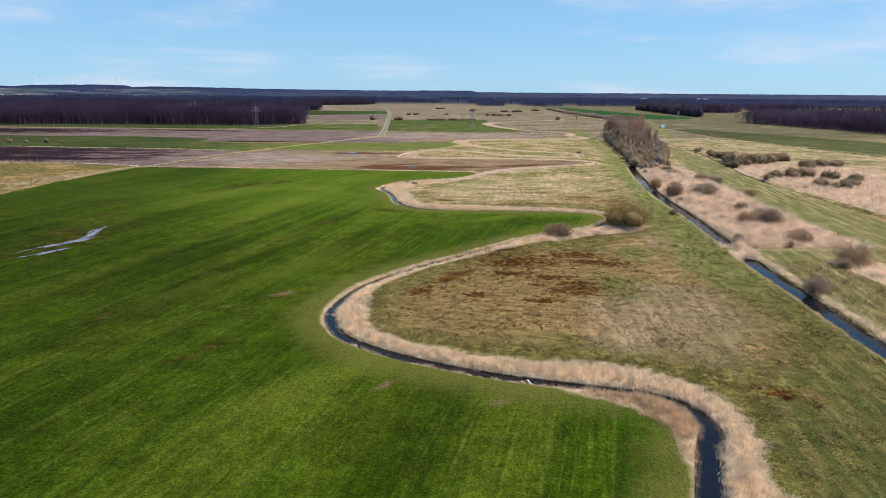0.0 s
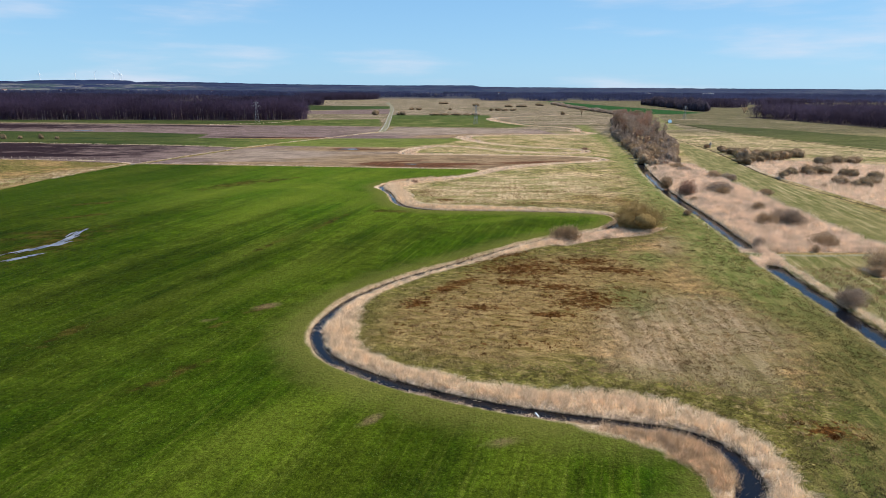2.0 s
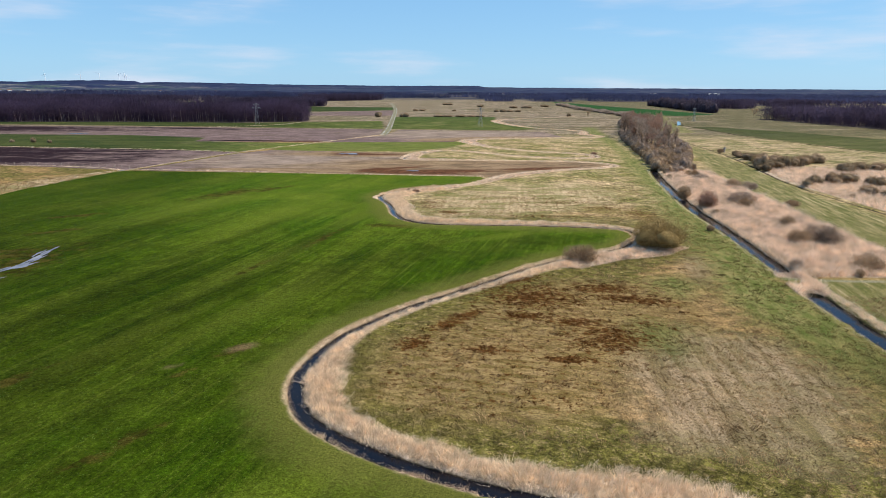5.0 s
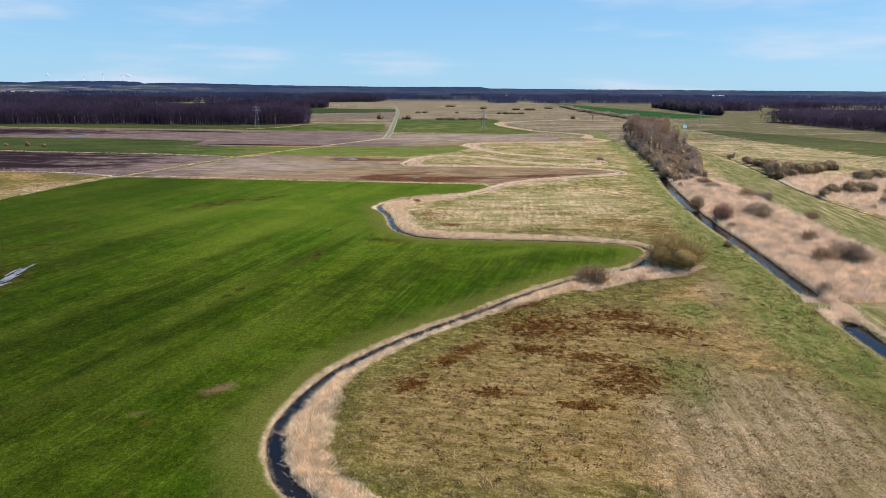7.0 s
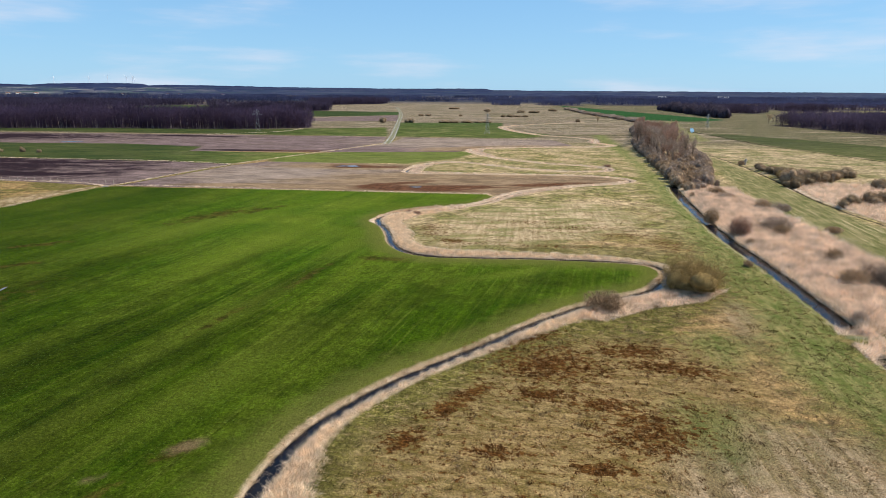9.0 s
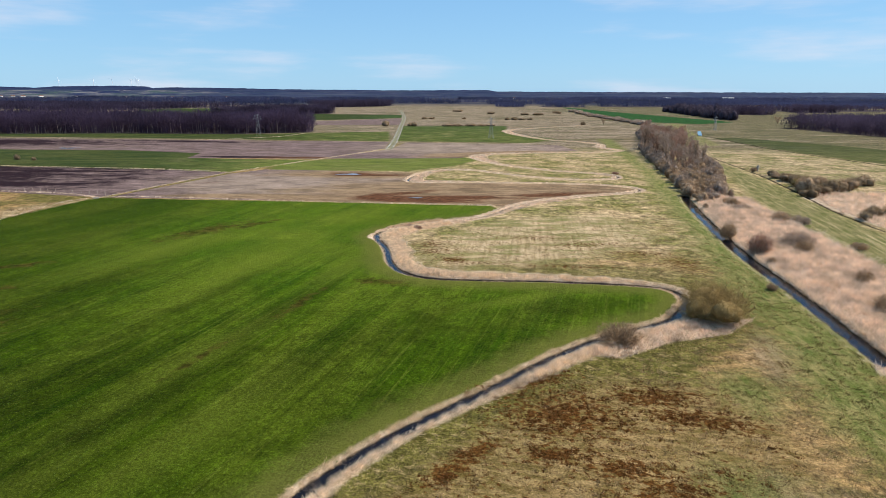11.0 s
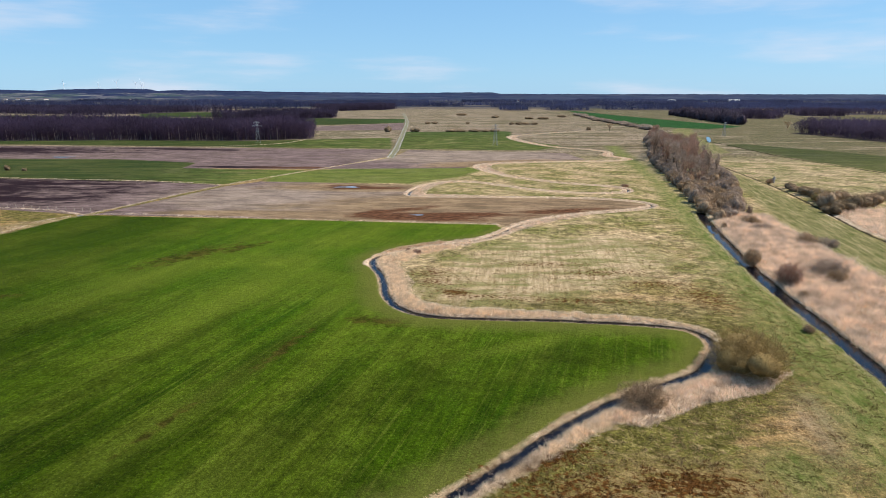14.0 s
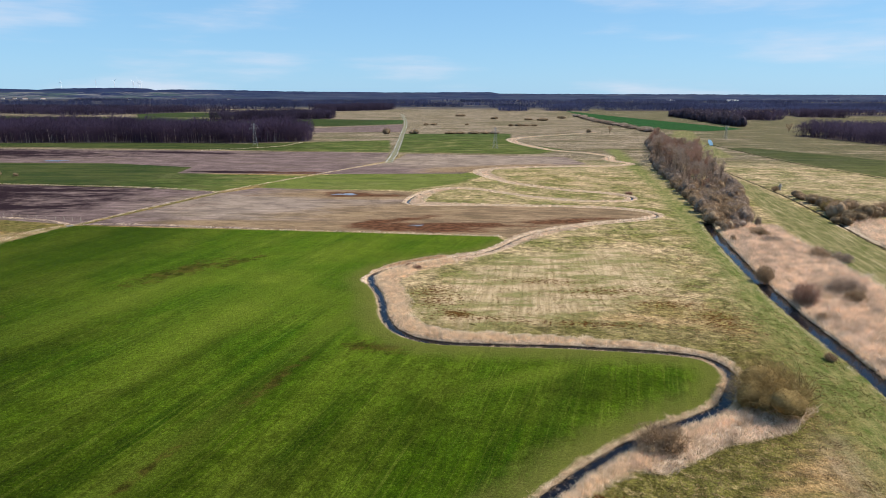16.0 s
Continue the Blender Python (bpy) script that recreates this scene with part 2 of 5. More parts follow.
DRY = [[(-14, 174), (-8, 198), (8, 218), (38, 228), (46, 202), (30, 184), (18, 175), (0, 168)],
       [(17, 77), (19, 95), (29, 103), (40, 99), (41, 85), (31, 73)], [(38, 122), (46, 132), (44, 140), (38, 132)],
       [(-137, 178), (-150, 196), (-145, 215), (-138.5, 231), (-129, 241), (-130, 226), (-134.3, 201)]]
TRACKS = [([(-56, 422), (-62, 496), (-81, 676), (-107, 909), (-156, 1244)], 2.0), ([(53, 125.3), (64.6, 124.6), (76.8, 126), (92, 128.5), (108, 131)], 0.5)]
BALKS = [[(-127.5, 243.7), (-109.5, 309.8), (-84.5, 366), (-57, 425)], [(-134, 206), (-127.5, 243.7), (-60, 242.1), (4, 239)], [(-290, 328), (-216, 323.2), (-145, 318), (-111, 310)],
         [(-360, 251), (-200, 254), (-150, 252), (-128, 244)], [(-200, 487), (-160, 520), (-150, 560)]]
# worn and wet patches: x, y, half length, half width, turn in degrees
RUST = [(10.9, 114.4, 6.75, 4.86, 10), (21.4, 118.5, 5.75, 2.16, 5), (24.8, 113.8, 5.25, 2.16, -8), (18, 99.3, 5, 4.05, 20), (3.3, 95.1, 3.25, 1.22, 0), (8.3, 106.3, 4, 1.35, 0),
        (-2.4, 102.5, 2.75, 1.22, 40), (0.6, 106.2, 3.25, 1.22, 40), (-6, 96.4, 2.25, 1.62, 50), (14.2, 104.2, 3.75, 1.62, 0), (6.8, 121.2, 5.62, 1.62, 25), (11.9, 92.7, 3.12, 1.08, 0),
        (33.3, 65.8, 2, 1.35, 0), (-5, 176, 3.75, 1.62, -20)]
TRACES = [(-10.3, 189, 6, 5, 0), (-9, 183, 6, 5, 0), (-1, 174, 12, 1.6, 0), (18, 172.5, 16, 1.8, 0), (26, 191, 14, 3.5, 8), (14, 197, 12, 2.5, 0), (36, 184, 10, 3, 0), (44, 176, 6, 8, 0)]
WET = [(-55.8, 307.2, 13, 5.5, 0), (-20, 251.3, 19, 5.5, 2), (-4, 253, 20, 4, 6), (-18, 248, 26, 4.5, 0), (-50, 306, 20, 3.6, 0), (28, 262, 18, 4, 20), (-30, 258, 16, 4, 30), (-285, 290, 140, 62, 3), (-300, 300, 120, 30, 0), (-195, 270, 55, 10, 0), (-190, 308, 50, 5, 0), (-390, 452, 150, 32, 0), (-210, 470, 60, 7, -5), (-120, 372, 40, 5, 0)]
WARM = [(8, 264, 80, 38, 6), (-22, 247, 60, 14, 0), (-48, 308, 44, 14, 0), (-70, 250, 40, 6, 0), (10, 400, 50, 16, 20)]
PALE = [(-78, 282, 50, 34, 0), (-60, 290, 40, 26, 0), (-5, 435, 75, 50, 0)]
WORN = [(-70, 199, 15, 5.0, 58), (-60, 207, 9, 2.4, 58), (-17, 160, 7.0, 2.4, -6), (-30, 147, 10, 1.2, 75), (-37, 126, 9, 0.9, 74), (-88, 150, 7, 2, 40), (-84, 131, 9, 3, 30), (-27.5, 93, 3.2, 1.4, 40), (-31, 87, 1.5, 0.9, 40), (-79, 123, 16, 6, 80), (-86, 134, 9, 2, 20), (-48, 84, 6, 1.2, 70), (-30, 74, 5, 1, 60), (-95, 165, 8, 2, 30)]
BALD = [(-26.7, 94.1, 2.6, 1.3, 40), (-32.6, 88.9, 1.6, 0.8, 40), (4, 63, 2.0, 0.8, 20), (-8, 66, 1.6, 0.7, 50)]
# lighter and darker drilling strips of the sown field
THRIVING = [(-46, 172, 36, 7, 75), (-27, 168, 16, 4, 75), (-37, 128, 24, 3.2, 73), (-29, 108, 20, 4.5, 68), (-70, 182, 30, 9, 62), (-22, 186, 14, 5, 80), (8, 152, 18, 2.5, 28), (-42, 96, 18, 2.5, 68), (-16, 66, 14, 4, 50)]
# the last three also stand in for lens falloff at the lower left
THIN_AND_DIM = [(-33, 141, 17, 2.6, 75), (-21, 127, 17, 4, 72), (-9, 139, 15, 4.5, 60), (-47, 150, 26, 2.4, 76), (16, 148, 12, 5, 20), (-72, 150, 30, 8, 74), (-6, 58, 16, 7, 70), (-28, 152, 14, 1.6, 76), (-54, 106, 30, 6, 70), (-44, 88, 22, 4, 68), (-38, 112, 24, 2.6, 68)]
HOLLOW = [[(-12, 82), (-11, 96), (2, 112), (16, 124), (33, 122), (36, 108), (24, 92), (12, 78), (0, 77)]]
# woods
WOOD_FRONT = [(-146, 573), (-175, 558), (-207, 546), (-300, 545), (-405, 530), (-640, 540), (-640, 620), (-400, 640), (-160, 625)]
WOOD_SMALL = [(-344, 918), (-301, 960), (-238, 1016), (-250, 1090), (-360, 1060), (-420, 960)]
WOOD_DISTANT = [(-328, 1387), (-233, 1501), (-220, 1620), (-300, 1680), (-420, 1500)]
WOOD_EAST = [(306, 690), (320, 634), (330, 560), (338, 500), (345, 400), (620, 400), (620, 640), (420, 720)]
WOOD_WEST = [(-920, 1170), (-700, 1100), (-640, 1190), (-600, 1350), (-900, 1420), (-1500, 1500), (-1500, 1200)]
WOOD_NORTH_EAST = [(520, 760), (700, 700), (1000, 800), (900, 900), (600, 880)]
WOODS = [WOOD_FRONT, WOOD_SMALL, WOOD_DISTANT, WOOD_EAST, WOOD_WEST, WOOD_NORTH_EAST]
# tree belts one behind the other, out to the hills: x0, x1, y0, y1, height
BELTS = [(-1300, -480, 1560, 1640, 16), (-760, -420, 1800, 1900, 18), (-1700, -700, 2000, 2120, 17), (-420, -60, 1900, 1990, 15), (-900, -200, 2350, 2480, 17), (40, 110, 1480, 1640, 13), (150, 260, 1500, 1620, 14),
         (20, 300, 1800, 1880, 14), (300, 620, 1540, 1620, 15), (420, 900, 1260, 1330, 14), (560, 1100, 1880, 1990, 16), (200, 800, 2250, 2350, 16), (800, 1500, 1650, 1760, 15), (900, 2200, 2300, 2420, 16), (-100, 1400, 2800, 2920, 16),
         (-1900, -900, 2700, 2850, 18), (-800, 100, 3000, 3120, 15), (500, 2600, 3300, 3420, 16), (1000, 1900, 1300, 1400, 15),
         (250, 2700, 1950, 2080, 15), (640, 2400, 1480, 1580, 15), (-250, 600, 2080, 2180, 15), (420, 1300, 1700, 1790, 15), (-1500, -560, 1330, 1420, 15), (-1100, -300, 2180, 2280, 15)]
CLUMPS = [[(405, 1050), (450, 1035), (485, 1075), (470, 1130), (410, 1120)], [(466, 1102), (500, 1100), (505, 1140), (470, 1145)], [(560, 1180), (640, 1160), (660, 1230), (580, 1250)]]



# ---- plan arithmetic ----
def fuzz(x, y, seed=0):
    """Smooth value noise, 0 to 1, one cell a metre."""
    xi, yi = np.floor(x), np.floor(y)
    u, v = x - xi, y - yi
    u, v = u * u * (3 - 2 * u), v * v * (3 - 2 * v)

    def corner(i, j):
        s = np.sin((xi + i) * 127.1 + (yi + j) * 311.7 + seed * 74.7) * 43758.5453
        return s - np.floor(s)
    return (corner(0, 0) * (1 - u) + corner(1, 0) * u) * (1 - v) + (corner(0, 1) * (1 - u) + corner(1, 1) * u) * v


def cloudy(x, y, size, seed=0, octaves=3):
    out, total = 0, 0
    for k in range(octaves):
        w = 0.55 ** k
        out, total = out + w * fuzz(x / size * 2 ** k + 17.3 * k, y / size * 2 ** k, seed + k), total + w
    return out / total


def smooth_line(points, step=1.0):
    """A rounded line through the given rows, cut into even steps."""
    p = np.array(points, float)
    p = np.vstack([2 * p[0] - p[1], p, 2 * p[-1] - p[-2]])
    rows = []
    for i in range(1, len(p) - 2):
        n = max(2, int(np.linalg.norm(p[i + 1, :2] - p[i, :2]) / step))
        t = (np.arange(n) / n)[:, None]
        a0, a1, a2, a3 = p[i - 1], p[i], p[i + 1], p[i + 2]
        rows.append(0.5 * (2 * a1 + (a2 - a0) * t + (2 * a0 - 5 * a1 + 4 * a2 - a3) * t ** 2 + (3 * a1 - a0 - 3 * a2 + a3) * t ** 3))
    return np.vstack(rows + [p[-2][None]])


def off_line(xy, line):
    """How far each place lies from a line."""
    out = np.full(len(xy), 1e9)
    for k in range(0, len(line) - 1, 8):
        some = line[k:k + 9, :2]
        lo, hi = some.min(0) - 12, some.max(0) + 12
        near = np.flatnonzero((xy[:, 0] > lo[0]) & (xy[:, 0] < hi[0]) & (xy[:, 1] > lo[1]) & (xy[:, 1] < hi[1]))
        if not len(near):
            continue
        p, best = xy[near], out[near]
        for a, b in zip(some[:-1], some[1:]):
            d, q = b - a, p - a
            t = np.clip(q @ d / max(d @ d, 1e-9), 0, 1)
            best = np.minimum(best, np.hypot(q[:, 0] - t * d[0], q[:, 1] - t * d[1]))
        out[near] = best
    return out


def inside(xy, ring):
    r = np.array(ring, float)
    hit = np.zeros(len(xy), bool)
    for (ax, ay), (bx, by) in zip(r, np.roll(r, -1, 0)):
        if ay != by:
            hit ^= ((ay > xy[:, 1]) != (by > xy[:, 1])) & (xy[:, 0] < (bx - ax) * (xy[:, 1] - ay) / (by - ay) + ax)
    return hit


def depth_in(xy, rings, most=30.0):
    """Metres inside (positive) or outside (negative) the nearest of the outlines."""
    best = np.full(len(xy), -most)
    for ring in rings:
        r = np.array(ring, float)
        lo, hi = r.min(0) - most, r.max(0) + most
        near = ((xy > lo) & (xy < hi)).all(1)
        if near.any():
            d = np.full(near.sum(), 1e9)
            q = xy[near]
            for a, b in zip(r, np.roll(r, -1, 0)):
                s = b - a
                t = np.clip((q - a) @ s / max(s @ s, 1e-9), 0, 1)
                d = np.minimum(d, np.hypot(*(q - a - t[:, None] * s).T))
            best[near] = np.maximum(best[near], np.where(inside(q, ring), d, -d).clip(-most, most))
    return best


def in_spots(xy, spots):
    """1 in the middle of the nearest oval, 0 on its edge, falling on outside."""
    best = np.full(len(xy), -3.0)
    for x, y, a, b, turn in spots:
        c, s = math.cos(radians(turn)), math.sin(radians(turn))
        q = xy - (x, y)
        u, v = (q[:, 0] * c + q[:, 1] * s) / a, (-q[:, 0] * s + q[:, 1] * c) / b
        best = np.maximum(best, 1 - np.hypot(u, v))
    return best


STREAM = smooth_line(STREAM_SOUTH + STREAM_LOWER + STREAM_MIDDLE + STREAM_UPPER + STREAM_FAR + STREAM_END)
CARVED = STREAM[STREAM[:, 1] < 345]
DITCHES = [smooth_line(DITCH), smooth_line(DITCH_UPPER)]
SIDE, FAR = smooth_line(SIDE_DITCH, 2), smooth_line(FAR_DITCH, 4)


def belt_depth(xy):
    """Metres inside the reed belts along the stream."""
    out = np.full(len(xy), -30.0)
    for k in range(0, len(STREAM) - 1, 8):
        some = STREAM[k:k + 9]
        lo, hi = some[:, :2].min(0) - 12, some[:, :2].max(0) + 12
        near = np.flatnonzero((xy[:, 0] > lo[0]) & (xy[:, 0] < hi[0]) & (xy[:, 1] > lo[1]) & (xy[:, 1] < hi[1]))
        if len(near):
            p, best = xy[near], out[near]
            for a, b in zip(some[:-1], some[1:]):
                d, q = (b - a)[:2], p - a[:2]
                t = np.clip(q @ d / max(d @ d, 1e-9), 0, 1)
                off = np.hypot(q[:, 0] - t * d[0], q[:, 1] - t * d[1])
                left = d[0] * q[:, 1] - d[1] * q[:, 0] > 0
                slim_by = 1.0 if a[1] < 214 else 0.75
                best = np.maximum(best, np.where(left, (a[2] * 0.4 if a[2] < 1.5 else a[2] * 0.8) + 0.85, a[3] * 0.85 + 0.95) * slim_by - off)
            out[near] = best
    return out


def rust_crowd(xy):
    """How closely the rusty tussocks stand: crowded in the hollows, thin round them."""
    crowd = np.clip(0.42 + 0.45 * in_spots(xy, RUST), 0, 0.85) * (0.6 + 0.8 * cloudy(xy[:, 0], xy[:, 1], 4, 77))
    crowd = np.maximum(crowd, np.clip(0.20 + 0.40 * in_spots(xy, TRACES), 0, 0.5))
    return np.maximum(crowd, 0.20 * np.clip(depth_in(xy, HOLLOW, 8) / 4, 0, 1))


def rust_at(xy):
    crowd = rust_crowd(xy)
    grain = cloudy(xy[:, 0], xy[:, 1] * 1.15, 0.7, 5, 3)
    return np.where(crowd > 0.02, 4 * (grain - 0.76 + 0.50 * crowd), -1.0)


def ground_height(xy):
    z = 0.10 * (cloudy(xy[:, 0], xy[:, 1], 14, 3) - 0.5) + 0.05 * (cloudy(xy[:, 0], xy[:, 1], 2.5, 8) - 0.5)
    z *= np.clip(1 - xy[:, 1] / 600, 0, 1)

    def cut(z, d, half, deep):
        # steep banks, ragged by a hand's width
        edge = half + 0.22 * (cloudy(xy[:, 0], xy[:, 1], 1.7, 21) - 0.5)
        k = np.clip((edge + 0.55 - d) / 0.85, 0, 1)
        return z * (1 - k) - deep * k
    z = cut(z, off_line(xy, CARVED), np.interp(xy[:, 1], (62, 66, 200, 212), (0.92, 0.60, 0.60, 0.25)), 0.95)
    for line, half in zip(DITCHES, (0.85, 0.80)):
        z = cut(z, off_line(xy, line), half + 0.75 * cloudy(xy[:, 0], xy[:, 1], 3.0, 55, 2), 1.0)
    d = off_line(xy, SIDE)
    z -= 0.6 * np.clip((1.0 - d) / 0.7, 0, 1)
    return z


# ---- mesh tools ----
def mesh_of(name, verts, faces):
    """A mesh from arrays: n x 3 places and m x k corners."""
    me = bpy.data.meshes.new(name)
    verts, faces = np.asarray(verts, np.float32), np.asarray(faces, np.int32)
    m, k = faces.shape
    me.vertices.add(len(verts))
    me.vertices.foreach_set("co", verts.ravel())
    me.loops.add(m * k)
    me.loops.foreach_set("vertex_index", faces.ravel())
    me.polygons.add(m)
    me.polygons.foreach_set("loop_start", np.arange(0, m * k, k, dtype=np.int32))
    me.update(calc_edges=True)
    return me


def part(name, data, material, parent=None, label=""):
    """One mesh object, under a thing or a part; data is a bmesh or a mesh."""
    if isinstance(data, bmesh.types.BMesh):
        me = bpy.data.meshes.new(name)
        data.to_mesh(me)
        data.free()
    else:
        me = data
    if material and not me.materials:
        me.materials.append(material)
    ob = new(name, me)
    if parent:
        ob.parent = parent
    return tagged(ob, label=label) if label else ob


def slivers(base, tip, width, rng):
    """A thin upright triangle for each stalk, from base to tip."""
    way = tip - base
    side = np.cross(way, rng.normal(size=way.shape))
    side /= np.linalg.norm(side, axis=1, keepdims=True) + 1e-9
    side *= np.asarray(width).reshape(-1, 1) / 2
    v = np.stack([base - side, base + side, tip], 1).reshape(-1, 3)
    return v, np.arange(len(v)).reshape(-1, 3)


def tufts(xy, z, each, low, high, spread, lean, width, rng):
    """Clumps of stalks round the given places."""
    n = len(xy)
    h = rng.uniform(low, high, n).repeat(each) * rng.uniform(0.65, 1.1, n * each)
    h = h * (0.50 + 1.0 * cloudy(xy[:, 0], xy[:, 1], 1.1, 93, 2)).repeat(each)
    bend = np.c_[cloudy(xy[:, 0], xy[:, 1], 1.6, 91) - 0.5, cloudy(xy[:, 0], xy[:, 1], 1.6, 92) - 0.5].repeat(each, 0) * lean * 3.8
    base = np.c_[xy, z].repeat(each, 0) + np.c_[rng.normal(0, spread, (n * each, 2)), np.full(n * each, -0.05)]
    tip = base + np.c_[(rng.normal(0, lean * 0.75, (n * each, 2)) + bend) * h[:, None], h]
    return slivers(base, tip, width * rng.uniform(0.6, 1.4, n * each), rng)


def stuff(name, verts_faces, material, label, category):
    ob = part(name, mesh_of(name, *verts_faces), material)
    return tagged(ob, label=label, category=category, kind="stuff")


def joined(pieces):
    vs, fs, n = [], [], 0
    for v, f in pieces:
        vs.append(v), fs.append(f + n)
        n += len(v)
    return np.vstack(vs), np.vstack(fs)


def tube(points, radii, sides=5):
    """A tapering tube of triangles along some places."""
    p, v, f = np.array(points, float), [], []
    for i, (q, r) in enumerate(zip(p, radii)):
        d = p[min(i + 1, len(p) - 1)] - p[max(i - 1, 0)]
        d /= np.linalg.norm(d) + 1e-9
        u = np.cross(d, (0.31, 0.95, 0.02))
        u /= np.linalg.norm(u) + 1e-9
        w = np.cross(d, u)
        ang = np.arange(sides) / sides * 2 * math.pi
        v.append(q + r * (np.cos(ang)[:, None] * u + np.sin(ang)[:, None] * w))
        if i:
            for k in range(sides):
                a, b = (i - 1) * sides + k, (i - 1) * sides + (k + 1) % sides
                f += [(a, b, b + sides), (a, b + sides, a + sides)]
    return np.vstack(v), np.array(f)


def domes(middle, size, rng, fine):
    """Lumpy closed crowns, one for each place, as the dense inside of a far tree."""
    bm = bmesh.new()
    bmesh.ops.create_icosphere(bm, subdivisions=2 if fine else 1, radius=1.0)
    p = np.array([v.co[:] for v in bm.verts])
    f = np.array([[v.index for v in q.verts] for q in bm.faces])
    bm.free()
    n, m = len(middle), len(p)
    v = middle[:, None] + p[None] * size[:, None] * rng.uniform(0.78, 1.18, (n, m, 1))
    return v.reshape(-1, 3), (f[None] + np.arange(n)[:, None, None] * m).reshape(-1, 3)


# ---- ground ----
def reach(start, stop, step, growth):
    out = [start]
    way = 1 if stop > start else -1
    while (stop - out[-1]) * way > step:
        out.append(out[-1] + way * step)
        step *= growth
    return out[1:] + [stop]


def ground_material():
    k = Nodes("ground_cover", 1.0, 0.02)
    wide, mid, fine = k.noise(0.045, 4), k.noise(0.35, 5, 0.6), k.noise(2.6, 5, 0.65)
    grain = k.noise(9.0, 3, 0.7)
    rag = k.math("MULTIPLY_ADD", mid, 2.2, -1.1)                      # ragged edges, in metres
    beyond = k.n.new("ShaderNodeSeparateXYZ")
    k.l.new(k.co, beyond.inputs[0])
    # rough meadow: straw and green mixed
    streak = k.noise(0.5, 4, 0.6, k.at((0.16, 1.5, 1), -5))
    near_water = k.step(k.math("ADD", k.attr("shore"), k.math("MULTIPLY", rag, 2.5)), 17, 6, (0, 0.48))
    greenness = k.math("ADD", k.math("MULTIPLY_ADD", wide, 1.1, near_water), k.math("ADD", k.math("MULTIPLY", streak, 0.55), k.math("MULTIPLY", mid, 0.45)))
    greenness = k.math("ADD", greenness, k.step(beyond.outputs["Y"], 150, 215, (0, 0.09)))
    meadow = k.mix(k.step(greenness, 0.97, 1.22), (0.252, 0.153, 0.065), (0.092, 0.080, 0.019))
    open_land = k.mix(k.step(k.noise(1.0, 6, 0.72, k.at((0.018, 0.040, 1), -6)), 0.42, 0.58), (0.240, 0.186, 0.142), (0.142, 0.112, 0.076))
    coarse = k.math("ADD", k.noise(1.0, 6, 0.70, k.at((0.006, 0.050, 1), -5)), k.step(beyond.outputs["X"], 120, 260, (-0.03, 0.120)))
    open_land = k.mix(k.step(coarse, 0.48, 0.56, (0, 0.85)), open_land, k.mix(k.step(mid, 0.4, 0.6), (0.040, 0.048, 0.022), (0.080, 0.080, 0.040)))
    open_land = k.mix(k.step(k.noise(1.0, 5, 0.7, k.at((0.010, 0.16, 1), -4)), 0.56, 0.62, (0, 0.75)), open_land, (0.335, 0.250, 0.190))
    open_land = k.mix(k.step(k.noise(1.0, 5, 0.7, k.at((0.009, 0.13, 1), -7)), 0.58, 0.63, (0, 0.8)), open_land, (0.048, 0.044, 0.020))
    open_land = k.scaled(open_land, k.step(k.noise(1.0, 6, 0.78, k.at((0.14, 0.16, 1), 9)), 0.34, 0.66, (0.62, 1.34)))
    meadow = k.mix(k.step(k.math("MULTIPLY_ADD", k.math("MAXIMUM", beyond.outputs["X"], 0.0), 1.2, beyond.outputs["Y"]), 380, 540, (0, 0.92)), meadow, open_land)
    meadow = k.mix(k.step(fine, 0.5, 0.75, (0, 0.55)), meadow, (0.33, 0.228, 0.13))
    meadow = k.mix(k.step(k.noise(1.1, 5, 0.7), 0.55, 0.66, (0, 0.5)), meadow, (0.092, 0.060, 0.016))
    meadow = k.mix(k.step(k.noise(2.3, 3, 0.6), 0.62, 0.70, (0, 0.45)), meadow, (0.060, 0.040, 0.010))
    lawn = k.mix(k.step(k.noise(0.085, 7, 0.72, k.at((0.75, 1.0, 1), 12)), 0.38, 0.62), (0.455, 0.322, 0.188), (0.130, 0.130, 0.036))
    lawn = k.mix(k.step(k.noise(1.0, 4, 0.7, k.at((0.85, 0.035, 1), 6)), 0.50, 0.72, (0, 0.24)), lawn, (0.50, 0.375, 0.235))
    lawn = k.mix(k.step(k.noise(0.30, 7, 0.8, k.at((0.45, 1.5, 1), -6)), 0.54, 0.64, (0, 0.75)), lawn, (0.078, 0.066, 0.016))
    lawn = k.scaled(lawn, k.step(k.noise(0.9, 6, 0.8, k.at((0.6, 1.0, 1), 20)), 0.32, 0.68, (0.62, 1.36)))
    there = k.math("MULTIPLY", k.step(beyond.outputs["Y"], 150, 200), k.step(beyond.outputs["Y"], 470, 400, (0, 0.75)))
    meadow = k.mix(k.math("MULTIPLY", there, k.step(beyond.outputs["X"], -120, -60)), meadow, lawn)
    meadow = k.scaled(meadow, k.step(k.noise(0.42, 6, 0.75), 0.36, 0.64, (0.50, 1.46)))
    meadow = k.mix(k.step(k.noise(0.75, 5, 0.7, k.at((0.8, 1.1, 1), 25)), 0.53, 0.64, (0, 0.55)), meadow, (0.315, 0.222, 0.110))
    meadow = k.mix(k.step(k.noise(0.20, 6, 0.75, k.at((0.8, 1.1, 1), -20)), 0.52, 0.64, (0, 0.6)), meadow, (0.082, 0.075, 0.020))
    meadow = k.scaled(meadow, k.step(k.noise(1.9, 5, 0.75, k.at((0.8, 1.2, 1), 10)), 0.36, 0.64, (0.60, 1.34)))
